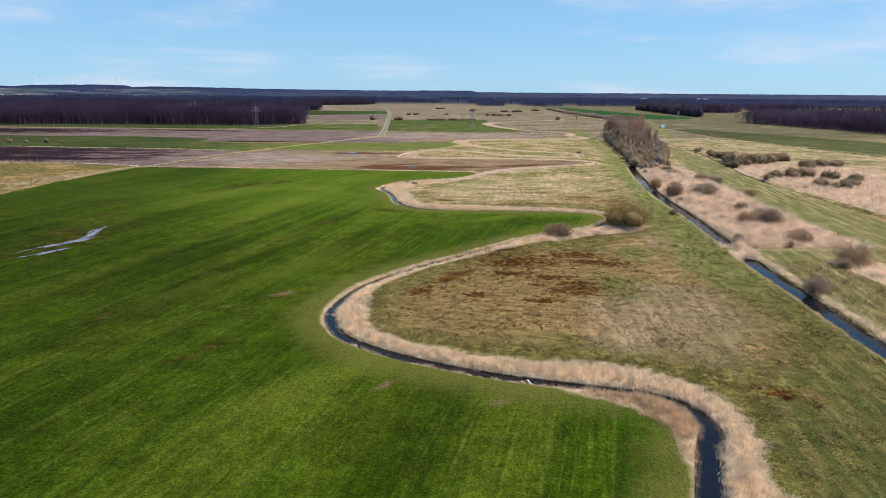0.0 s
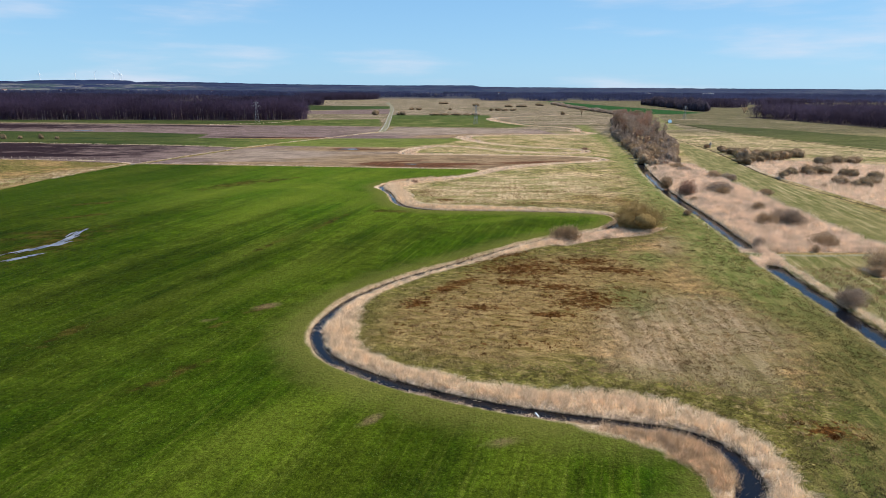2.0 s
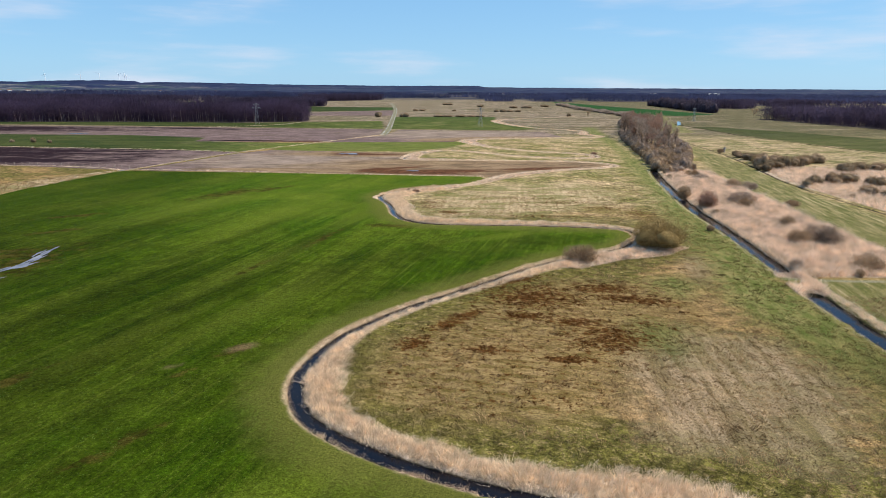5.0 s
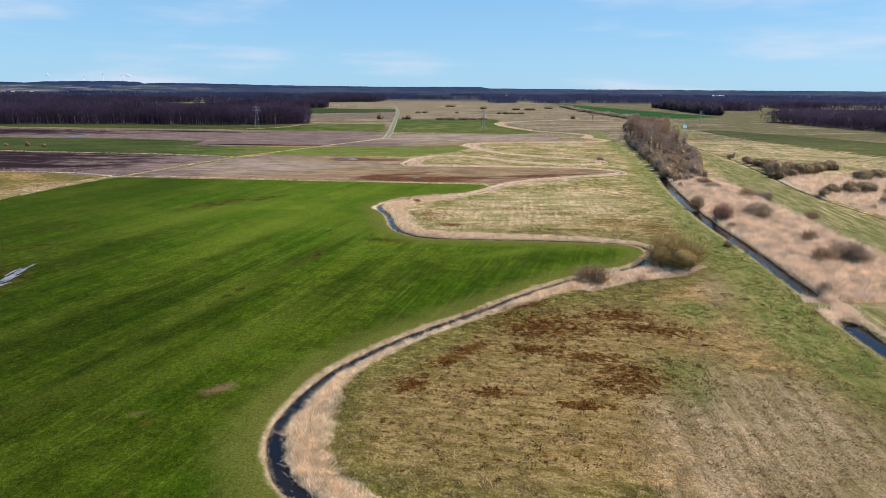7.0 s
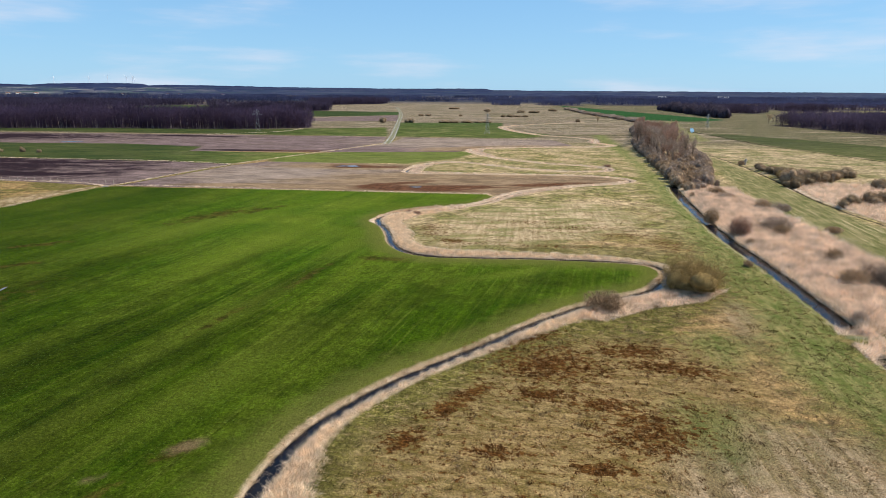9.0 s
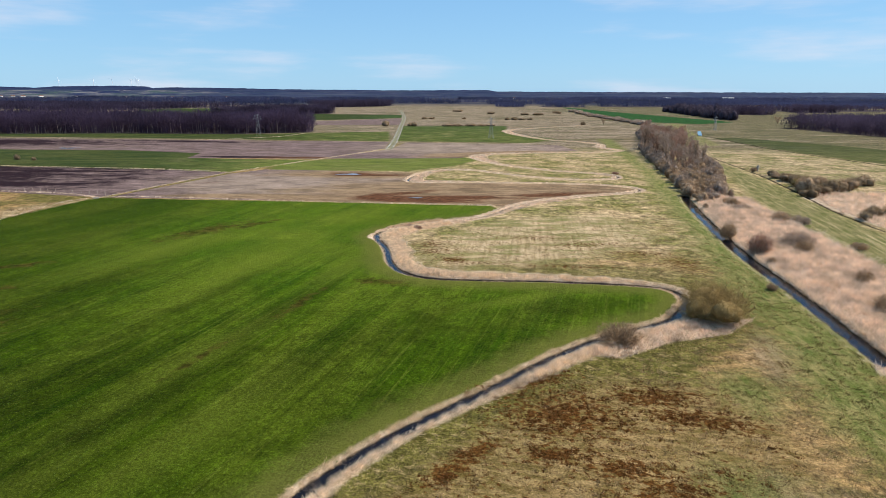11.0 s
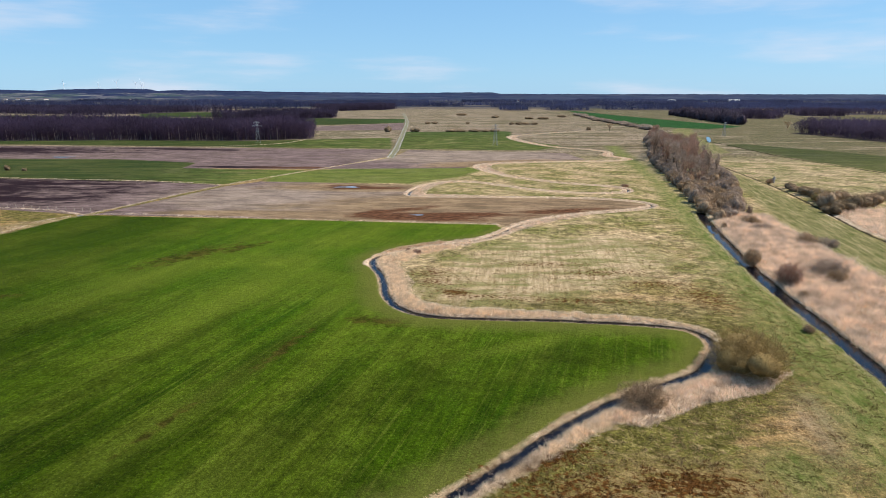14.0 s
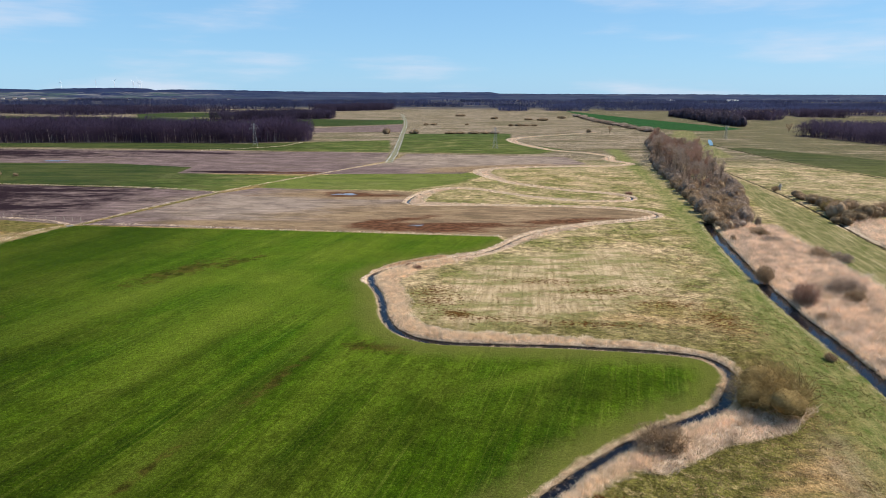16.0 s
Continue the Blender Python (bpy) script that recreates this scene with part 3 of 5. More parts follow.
    # wet middle of the loop: brown sedge litter between the tussocks
    sour = k.mix(k.step(k.noise(0.7, 5, 0.7, k.at((0.5, 1.3, 1), 8)), 0.40, 0.62), (0.112, 0.078, 0.023), (0.262, 0.178, 0.078))
    meadow = k.mix(k.step(k.math("ADD", k.attr("hollow"), k.math("MULTIPLY", rag, 2.0)), -2.0, 4.0, (0, 0.8)), meadow, sour)
    # mown straw-coloured grass
    rows = k.noise(1.0, 3, 0.6, k.at((1.1, 0.07, 1), 4))
    dry = k.mix(k.step(rows, 0.35, 0.65), (0.475, 0.345, 0.212), (0.285, 0.206, 0.114))
    dry = k.mix(k.step(k.noise(0.12, 5, 0.65, k.at((0.5, 1.6, 1), -4)), 0.43, 0.58, (0, 0.80)), dry, (0.126, 0.130, 0.036))
    dry = k.mix(k.step(beyond.outputs["Y"], 170, 140, (0, 0.8)), dry, k.mix(k.step(rows, 0.35, 0.65), (0.262, 0.186, 0.118), (0.128, 0.092, 0.047)))
    col = k.mix(k.step(k.math("ADD", k.attr("dry"), k.math("MULTIPLY", rag, 3.0)), -3.5, 4.0, (0, 0.8)), meadow, dry)
    dull = k.mix(k.step(k.noise(0.8, 6, 0.72, k.at((0.7, 0.11, 1), 10)), 0.38, 0.64), (0.084, 0.092, 0.026), (0.205, 0.168, 0.078))
    dull = k.mix(k.step(k.noise(1.0, 5, 0.75, k.at((0.9, 0.045, 1), 9)), 0.54, 0.64, (0, 0.75)), dull, (0.37, 0.295, 0.165))
    dull = k.mix(k.step(k.noise(0.6, 6, 0.75, k.at((0.8, 0.20, 1), 9)), 0.56, 0.66, (0, 0.65)), dull, (0.040, 0.050, 0.012))
    col = k.mix(k.step(k.math("ADD", k.attr("dull"), k.math("MULTIPLY", rag, 2.0)), -2.0, 2.0, (0, 0.9)), col, dull)
    verge = k.mix(k.step(k.noise(0.8, 5, 0.65, k.at((1.0, 0.16, 1), 6)), 0.42, 0.66), (0.046, 0.058, 0.013), (0.145, 0.118, 0.040))
    verge = k.mix(k.step(beyond.outputs["Y"], 78, 118, (0, 0.85)), verge, k.mix(k.step(k.noise(0.7, 6, 0.75, k.at((1.0, 0.3, 1), 6)), 0.40, 0.64), (0.072, 0.104, 0.020), (0.225, 0.195, 0.075)))
    col = k.mix(k.step(k.math("ADD", k.attr("verge"), k.math("MULTIPLY", rag, 2.0)), -6.0, 2.5, (0, 0.85)), col, verge)
    grass = k.mix(k.step(k.noise(0.25, 4, 0.6, k.at((0.12, 1.0, 1), 0)), 0.35, 0.65), (0.040, 0.062, 0.012), (0.092, 0.098, 0.028))
    grass = k.mix(k.step(k.noise(1.0, 5, 0.7, k.at((0.05, 0.08, 1), -4)), 0.50, 0.62, (0, 0.65)), grass, (0.15, 0.135, 0.055))
    grass = k.mix(k.step(k.noise(0.022, 4, 0.6), 0.50, 0.62, (0, 0.35)), grass, (0.026, 0.050, 0.009))
    grass = k.scaled(grass, k.step(k.noise(0.14, 7, 0.8, k.at((0.6, 1.0, 1), 4)), 0.34, 0.66, (0.62, 1.34)))
    fresh = k.math("MULTIPLY", k.step(beyond.outputs["Y"], 450, 400), k.step(beyond.outputs["X"], -125, -95))
    grass = k.mix(k.math("MULTIPLY", fresh, k.step(k.noise(0.12, 6, 0.75, k.at((0.35, 1.0, 1), 0)), 0.34, 0.62, (0.95, 0.35))), grass, (0.120, 0.135, 0.030))
    grass = k.mix(k.step(beyond.outputs["Y"], 560, 760, (0, 0.7)), grass, (0.022, 0.050, 0.016))
    grass = k.mix(k.step(k.math("ABSOLUTE", beyond.outputs["X"]), 110, 190, (0, 0.80)), grass, k.mix(k.step(k.noise(1.0, 6, 0.72, k.at((0.02, 0.14, 1), -2)), 0.42, 0.60), (0.019, 0.032, 0.010), (0.048, 0.054, 0.017)))
    col = k.mix(k.math("MULTIPLY", k.step(k.math("ADD", k.attr("grass"), k.math("MULTIPLY", rag, 2.0)), -2.0, 2.0), k.step(beyond.outputs["X"], 110, 170, (1.0, 0.85))), col, grass)
    # sown field: even green with drilling bands along its length
    band = k.math("ADD", k.math("MULTIPLY", k.noise(0.10, 4, 0.55, k.at((1.0, 0.04, 1), 15)), 0.55), k.math("MULTIPLY", k.noise(0.42, 4, 0.65, k.at((1.0, 0.035, 1), 15)), 0.45))
    lush = k.mix(k.step(band, 0.36, 0.64), (0.0105, 0.0300, 0.0009), (0.0340, 0.0620, 0.0022))
    lush = k.mix(k.step(wide, 0.42, 0.72, (0, 0.45)), lush, (0.050, 0.068, 0.006))
    lush = k.mix(k.step(k.noise(0.03, 5, 0.6, k.at((2.4, 0.25, 1), 15)), 0.44, 0.70, (0, 0.60)), lush, (0.066, 0.086, 0.008))
    lush = k.mix(k.step(k.noise(0.05, 5, 0.65, k.at((2.6, 0.16, 1), 15)), 0.50, 0.68, (0, 0.40)), lush, (0.0110, 0.0250, 0.0010))
    lush = k.mix(k.step(k.noise(1.0, 4, 0.7, k.at((1.5, 0.030, 1), 15)), 0.52, 0.66, (0, 0.40)), lush, (0.080, 0.102, 0.012))
    lush = k.mix(k.step(k.noise(1.0, 4, 0.7, k.at((1.1, 0.030, 1), 14)), 0.56, 0.66, (0, 0.42)), lush, (0.017, 0.024, 0.002))
    lush = k.scaled(lush, k.step(k.noise(0.22, 6, 0.75), 0.32, 0.68, (0.72, 1.28)))
    lush = k.scaled(lush, k.step(k.noise(1.1, 5, 0.7, k.at((1.0, 0.55, 1), 15)), 0.3, 0.7, (0.78, 1.22)))
    # viewing angle and lens falloff painted into the green: darker near, lighter far off
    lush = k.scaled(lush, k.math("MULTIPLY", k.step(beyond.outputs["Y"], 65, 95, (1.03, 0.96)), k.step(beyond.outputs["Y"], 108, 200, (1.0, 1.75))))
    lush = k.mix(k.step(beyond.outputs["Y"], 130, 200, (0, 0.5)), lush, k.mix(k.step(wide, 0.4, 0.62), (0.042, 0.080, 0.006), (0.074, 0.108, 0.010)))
    # left side of the field painted darker too
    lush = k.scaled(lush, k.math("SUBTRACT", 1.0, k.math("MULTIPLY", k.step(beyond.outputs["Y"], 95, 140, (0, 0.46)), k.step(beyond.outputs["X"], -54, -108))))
    stand = k.math("MULTIPLY_ADD", k.noise(0.5, 5, 0.7, k.at((1.0, 0.12, 1), 15)), 1.1, -0.55)
    lush = k.mix(k.step(k.math("ADD", k.attr("thriving"), stand), -0.25, 0.9, (0, 0.50)), lush, (0.088, 0.116, 0.012))
    # thin strips, with some of the painted falloff among them
    lush = k.scaled(lush, k.step(k.math("ADD", k.attr("thin"), stand), -0.25, 0.8, (1.0, 0.68)))
    # near left corner painted darker for lens falloff and the steep view
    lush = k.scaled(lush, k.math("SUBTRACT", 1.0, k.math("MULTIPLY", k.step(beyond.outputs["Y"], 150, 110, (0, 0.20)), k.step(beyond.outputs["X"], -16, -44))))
    lush = k.mix(k.step(beyond.outputs["Y"], 500, 600), lush, (0.018, 0.060, 0.016))
    lush = k.mix(k.step(k.noise(3.2, 4, 0.75), 0.56, 0.72, (0, 0.6)), lush, (0.105, 0.122, 0.024))
    lush = k.scaled(lush, k.step(k.noise(1.7, 5, 0.8), 0.34, 0.66, (0.72, 1.26)))
    lush = k.mix(k.step(k.math("ADD", k.attr("worn"), k.math("MULTIPLY_ADD", k.noise(0.45, 6, 0.8, k.at((1.0, 0.6, 1), 50)), 5.0, -2.4)), 0.0, 1.0, (0, 0.85)), lush, k.mix(k.step(mid, 0.4, 0.6), (0.020, 0.017, 0.003), (0.058, 0.047, 0.009)))
    lush = k.mix(k.step(k.math("ADD", k.attr("bald"), k.math("MULTIPLY", rag, 0.9)), -0.2, 0.9, (0, 0.62)), lush, k.mix(fine, (0.19, 0.135, 0.075), (0.10, 0.07, 0.03)))
    side = k.step(k.math("ADD", k.attr("shore"), k.math("MULTIPLY", rag, 2.2)), 1.5, 8.0, (0.75, 0))
    lush = k.mix(side, lush, (0.098, 0.102, 0.022))
    lush = k.mix(1.0, lush, (1.04, 0.97, 1.0), "MULTIPLY")
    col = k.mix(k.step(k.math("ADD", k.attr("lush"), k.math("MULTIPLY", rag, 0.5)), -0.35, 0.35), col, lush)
    # ploughed earth
    furrow = k.noise(0.7, 3, 0.55, k.at((0.05, 1.3, 1), 1))
    drawn = k.noise(1.0, 7, 0.76, k.at((0.05, 0.13, 1), 0))
    blot = k.math("MULTIPLY_ADD", drawn, 3.2, -1.6)
    earth = k.mix(k.step(furrow, 0.35, 0.65), (0.165, 0.115, 0.104), (0.105, 0.072, 0.066))
    earth = k.mix(k.step(k.math("MULTIPLY_ADD", blot, 0.2, k.attr("pale")), -0.25, 0.5, (0, 0.85)), earth, k.mix(furrow, (0.275, 0.208, 0.160), (0.185, 0.138, 0.106)))
    earth = k.mix(k.step(k.math("MULTIPLY_ADD", blot, 0.4, k.attr("warm")), -0.2, 0.35, (0, 0.9)), earth, k.mix(furrow, (0.25, 0.165, 0.098), (0.145, 0.098, 0.05)))
    earth = k.scaled(earth, k.step(k.noise(1.0, 6, 0.78, k.at((0.09, 0.42, 1), 1)), 0.34, 0.66, (0.74, 1.24)))
    earth = k.scaled(earth, k.step(k.noise(0.11, 7, 0.78, k.at((0.6, 1.0, 1), 5)), 0.34, 0.66, (0.70, 1.28)))
    earth = k.mix(k.step(k.noise(0.05, 7, 0.78, k.at((0.5, 1.0, 1), -8)), 0.52, 0.66, (0, 0.35)), earth, (0.122, 0.090, 0.046))
    soaked = k.mix(k.step(beyond.outputs["X"], -130, -95), (0.013, 0.006, 0.009), k.mix(k.step(k.noise(1.0, 5, 0.75, k.at((0.5, 0.8, 1), 3)), 0.40, 0.60), (0.040, 0.014, 0.007), (0.128, 0.056, 0.028)))
    earth = k.mix(k.step(k.math("MULTIPLY_ADD", blot, 1.3, k.math("MULTIPLY_ADD", k.attr("wet"), 1.3, k.math("MULTIPLY_ADD", k.noise(1.0, 6, 0.78, k.at((0.15, 0.46, 1), 2)), 1.6, -0.8))), -0.30, 0.55, (0, 0.94)), earth, soaked)
    col = k.mix(k.step(k.math("ADD", k.attr("plough"), k.math("MULTIPLY", rag, 0.6)), -0.5, 0.5), col, earth)
    straw = k.mix(k.step(k.noise(0.9, 6, 0.75), 0.36, 0.64), (0.52, 0.395, 0.285), (0.30, 0.208, 0.130))
    col = k.mix(k.step(k.math("ADD", k.attr("straw"), k.math("MULTIPLY", rag, 0.5)), -0.5, 0.6), col, straw)
    col = k.mix(k.step(k.math("ADD", k.attr("balk"), k.math("MULTIPLY", rag, 0.2)), 0.5, 0.1, (0, 0.75)), col, k.mix(k.step(mid, 0.4, 0.6), (0.27, 0.21, 0.12), (0.07, 0.078, 0.022)))
    col = k.mix(k.step(k.math("ADD", k.attr("track"), k.math("MULTIPLY", rag, 0.5)), 0.4, -0.4, (0, 0.9)), col, k.mix(mid, (0.27, 0.24, 0.175), (0.085, 0.095, 0.035)))
    tussock = k.math("MULTIPLY_ADD", k.attr("rust"), 0.25, k.noise(1.0, 5, 0.68, k.at((1.25, 1.5, 1), 10)))
    rusty = k.math("MULTIPLY", k.step(tussock, 0.60, 0.67, (0, 0.95)), k.step(k.attr("rust"), 0.02, 0.12))
    col = k.mix(k.math("MULTIPLY", k.step(tussock, 0.54, 0.66, (0, 0.25)), k.step(k.attr("rust"), 0.2, 0.6)), col, (0.150, 0.075, 0.022))
    col = k.mix(rusty, col, k.mix(k.step(fine, 0.35, 0.65), (0.026, 0.010, 0.003), (0.110, 0.044, 0.011)))
    # leaf litter under the woods, near and far
    col = k.mix(k.step(k.attr("litter"), -4, 3, (0, 0.95)), col, k.mix(mid, (0.040, 0.032, 0.036), (0.068, 0.052, 0.050)))
    # far plain: dark wood floor, its blue-grey being haze mixed into the colour
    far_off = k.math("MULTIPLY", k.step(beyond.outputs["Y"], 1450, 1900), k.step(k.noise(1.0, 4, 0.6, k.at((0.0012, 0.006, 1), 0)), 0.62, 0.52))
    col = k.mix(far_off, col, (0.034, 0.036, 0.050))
    # bare bank below the turf
    sep = k.n.new("ShaderNodeSeparateXYZ")
    k.l.new(k.co, sep.inputs[0])
    low = k.step(k.math("MULTIPLY_ADD", fine, 0.25, sep.outputs["Z"]), -0.10, -0.30)
    col = k.mix(low, col, (0.038, 0.03, 0.018))
    # short turf of the sown field is finer grained than the rough grass
    rough = k.step(k.attr("lush"), -0.5, 0.5, (0.85, 0.72))
    for spread, low, high in ((grain, 0.45, 1.52), (k.noise(3.7, 4, 0.7), 0.56, 1.40)):
        col = k.scaled(col, k.math("MULTIPLY_ADD", k.math("ADD", k.step(spread, 0.28, 0.72, (low, high)), -1.0), rough, 1.0))
    k.bump(k.math("ADD", k.math("MULTIPLY", k.noise(1.3, 4, 0.6), 1.2), k.math("ADD", k.math("MULTIPLY", fine, 1.0), k.math("MULTIPLY", grain, 0.5))), 0.6, 0.2)
    return k.done(col)


def build_ground():
    xs = sorted(set(reach(-140, -3900, 1.6, 1.04)[::-1] + list(np.arange(-140, -32.5, 1.2)) + list(np.arange(-32, 75.01, 0.5)) + list(np.arange(76, 134.5, 1.2)) + reach(135, 3600, 1.4, 1.04)))
    ys = sorted(set(reach(44, -420, 0.8, 1.12)[::-1] + list(np.arange(44, 205.01, 0.5)) + list(np.arange(206, 340.1, 1.0)) + reach(340, 4800, 1.4, 1.03)))
    gx, gy = np.meshgrid(np.array(xs), np.array(ys))
    xy = np.c_[gx.ravel(), gy.ravel()]
    z = ground_height(xy)
    nx, ny = len(xs), len(ys)
    i = (np.arange(ny - 1)[:, None] * nx + np.arange(nx - 1)).ravel()
    me = mesh_of("ground", np.c_[xy, z], np.c_[i, i + 1, i + 1 + nx, i + nx])
    me.polygons.foreach_set("use_smooth", np.ones(len(me.polygons), bool))

    def store(name, values):
        me.attributes.new(name, "FLOAT", "POINT").data.foreach_set("value", np.asarray(values, np.float32))
    lush = depth_in(xy, LUSH)
    store("lush", lush)
    store("plough", depth_in(xy, PLOUGH))
    store("grass", depth_in(xy, GRASS))
    store("dull", depth_in(xy, DULL))
    store("verge", depth_in(xy, VERGE))
    store("straw", np.maximum(depth_in(xy, STRAW), belt_depth(xy)))
    store("dry", depth_in(xy, DRY))
    store("wet", in_spots(xy, WET))
    store("worn", in_spots(xy, WORN))
    store("thriving", in_spots(xy, THRIVING))
    store("thin", in_spots(xy, THIN_AND_DIM))
    store("hollow", depth_in(xy, HOLLOW))
    store("bald", in_spots(xy, BALD))
    store("warm", in_spots(xy, WARM))
    store("pale", in_spots(xy, PALE))
    store("litter", depth_in(xy, WOODS + CLUMPS + [[(x0, y0 - 15), (x1, y0 - 15), (x1, y1 + 40), (x0, y1 + 40)] for x0, x1, y0, y1, _ in BELTS]))
    store("rust", rust_crowd(xy))
    store("shore", np.minimum(off_line(xy, STREAM), 30))
    store("track", np.minimum.reduce([off_line(xy, smooth_line(line, 4)) - half for line, half in TRACKS]).clip(-30, 30))
    store("balk", np.minimum.reduce([off_line(xy, np.array(line, float)) for line in BALKS]).clip(-30, 30))
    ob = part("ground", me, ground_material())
    return tagged(ob, label="flat valley floor with green, straw-coloured and ploughed fields", category="ground", kind="structure")


build_ground()


# ---- water ----
def water_material(name="water", colour=(0.002, 0.004, 0.011), rough=0.05):
    k = Nodes(name, rough, 0.30)
    k.bsdf.inputs["IOR"].default_value = 1.33
    k.bump(k.noise(1.4, 3, 0.5), 0.12, 0.05)
    return k.done(k.mix(k.noise(0.3, 3), colour, (0.008, 0.007, 0.007)))


WATER = water_material()
MUDDY = water_material("muddy_water", (0.33, 0.31, 0.32), 0.22)


def ribbon(name, line, half, level, label):
    d = np.gradient(line[:, :2], axis=0)
    side = np.c_[-d[:, 1], d[:, 0]] / (np.linalg.norm(d, axis=1, keepdims=True) + 1e-9) * half
    n = len(line)
    v = np.vstack([np.c_[line[:, :2] + side, np.full(n, level)], np.c_[line[:, :2] - side, np.full(n, level)]])
    i = np.arange(n - 1)
    ob = part(name, mesh_of(name, v, np.c_[i, i + n, i + n + 1, i + 1]), WATER)
    return tagged(ob, label=label, category="water", kind="structure")


ribbon("water_stream", CARVED, 1.25, -0.42, "dark still water of a narrow meandering stream")
ribbon("water_ditch", DITCHES[0], 2.0, -0.45, "dark water standing in a straight drainage ditch")
ribbon("water_ditch", DITCHES[1], 2.0, -0.45, "dark water standing in a straight drainage ditch")


def puddle(x, y, a, b, turn, seed, label):
    rng = np.random.default_rng(seed)
    bm = bmesh.new()
    c, s = math.cos(radians(turn)), math.sin(radians(turn))
    ring = []
    for k in range(36):
        t = k / 36 * 2 * math.pi
        r = 1 + 0.28 * math.sin(3 * t + seed) + 0.2 * math.sin(5 * t + 2 * seed) + rng.uniform(-0.16, 0.16)
        u, v = a * r * math.cos(t), b * r * math.sin(t)
        ring.append(bm.verts.new((x + u * c - v * s, y + u * s + v * c, 0.09)))
    bm.faces.new(ring)
    return tagged(part("puddle", bm, MUDDY), label=label, category="puddle", group="puddles in the fields")


# shallow water lying in wheel ruts: x, y, half length, half width, turn
for k, (x, y, a, b, turn) in enumerate(((-77.6, 123.8, 3.4, 1.0, 68), (-79.3, 121.0, 2.6, 0.5, 74), (-78.3, 129.2, 3.2, 0.55, 98), (-77.4, 128.4, 2.2, 0.3, 92), (-79.0, 133.8, 3.2, 0.45, 100), (-79.9, 132.4, 2.4, 0.25, 98), (-80.9, 119.0, 2.8, 0.4, 62),
                                        (-82.2, 116.6, 1.8, 0.3, 66), (-77.8, 114.6, 2.6, 0.7, 60), (-79.5, 112.3, 1.6, 0.35, 56), (-76.0, 117.0, 1.3, 0.25, 64))):
    puddle(x, y, a, b, turn, k + 11, "shallow flooded wheel rut reflecting the sky in a green field")
puddle(-55.8, 307.2, 4.6, 1.9, 0, 4, "dark pool in wet ploughed soil")
puddle(-20.4, 251.3, 2.1, 1.0, 0, 5, "small pool in reddish wet soil")
puddle(-257, 413, 6, 3, 0, 6, "shallow pool in a ploughed field")
pool = bmesh.new()
pool.faces.new([pool.verts.new(p) for p in ((181.4, 559, 0.06), (184, 559, 0.06), (195, 590, 0.06), (206.6, 626, 0.06), (204, 626, 0.06), (192, 592, 0.06))])
tagged(part("pond", pool, WATER), label="narrow sky-blue pond at the end of a ditch", category="pond")

# ---- reeds and grass ----
REED = blades("dry_reed", (0.60, 0.435, 0.280), (0.94, 0.765, 0.555), 1.1, 0.24, clear=0.42)
REED_BROWN = blades("brown_reed", (0.42, 0.275, 0.155), (0.80, 0.585, 0.385), 1.0, 0.30, clear=0.42)
REED_PALE = blades("pale_reed", (0.54, 0.385, 0.265), (0.90, 0.705, 0.53), 0.35, 0.30, clear=0.40)
SEDGE = blades("brown_sedge", (0.050, 0.018, 0.004), (0.185, 0.078, 0.020), 0.5, 0.3, clear=0.25)
BANK = blades("bank_tussock", (0.07, 0.042, 0.018), (0.27, 0.185, 0.095), 0.4, 0.5, clear=0.25)
TUFT = blades("meadow_tuft", (0.135, 0.085, 0.035), (0.48, 0.325, 0.170), 0.25, 0.35, clear=0.35)
TUFT_GREEN = blades("green_meadow_tuft", (0.072, 0.061, 0.016), (0.28, 0.212, 0.086), 0.25, 0.4, clear=0.35)
GREEN = blades("green_tuft", (0.035, 0.08, 0.008), (0.11, 0.15, 0.03), 0.1, 0.3)


def belt(line, per_metre2, side, seed, inner, each, low, high, width=0.04, column=2):
    """Stalks beside a stream, as wide as the plan says."""
    rng = np.random.default_rng(seed)
    p = line[:, :2]
    d = np.gradient(p, axis=0)
    seg = np.linalg.norm(d, axis=1)
    w = line[:, column] * (0.70 + 0.35 * cloudy(p[:, 0], p[:, 1], 5, seed) + 0.5 * cloudy(p[:, 0], p[:, 1], 1.4, seed + 3, 2))
    count = rng.poisson(np.clip(seg * w, 0, None) * per_metre2)
    i = np.repeat(np.arange(len(p)), count)
    n = np.c_[-d[:, 1], d[:, 0]] / (seg[:, None] + 1e-9) * side
    u = rng.uniform(0, 1, len(i))
    xy = p[i] + d[i] * rng.uniform(-0.5, 0.5, (len(i), 1)) + n[i] * (inner + u * w[i])[:, None]
    keep = off_line(xy, line) > inner - 0.1
    xy, i, u = xy[keep], i[keep], u[keep]
    h = (0.32 + 0.68 * np.sin(np.clip(u * 3.6, 0, math.pi))) * np.clip(0.2 + 0.3 * w[i], 0.3, 1.05)
    z = ground_height(xy)
    v, f = tufts(xy, z, each, low, high, 0.22, 0.40, width, rng)
    # shorter at the edges of the belt
    scale = h.repeat(each * 3)
    base = z.repeat(each * 3)
    v[:, 2] = base + (v[:, 2] - base) * scale
    return v, f


near = STREAM[STREAM[:, 1] < 215]
far = STREAM[STREAM[:, 1] >= 214]
far_slim = far.copy()
far_slim[:, 2:] *= np.where(far[:, 2:] > 3.4, 0.9, 0.6)
slim = near.copy()
slim[:, 2] = np.where(near[:, 2] < 1.5, near[:, 2] * 0.5, near[:, 2] * 0.85)
stuff("reed_belt", belt(slim, 20, 1, 1, 0.75, 11, 0.5, 1.0, 0.036), REED_BROWN, "dry straw-coloured reeds along the stream's outer bank", "reeds")
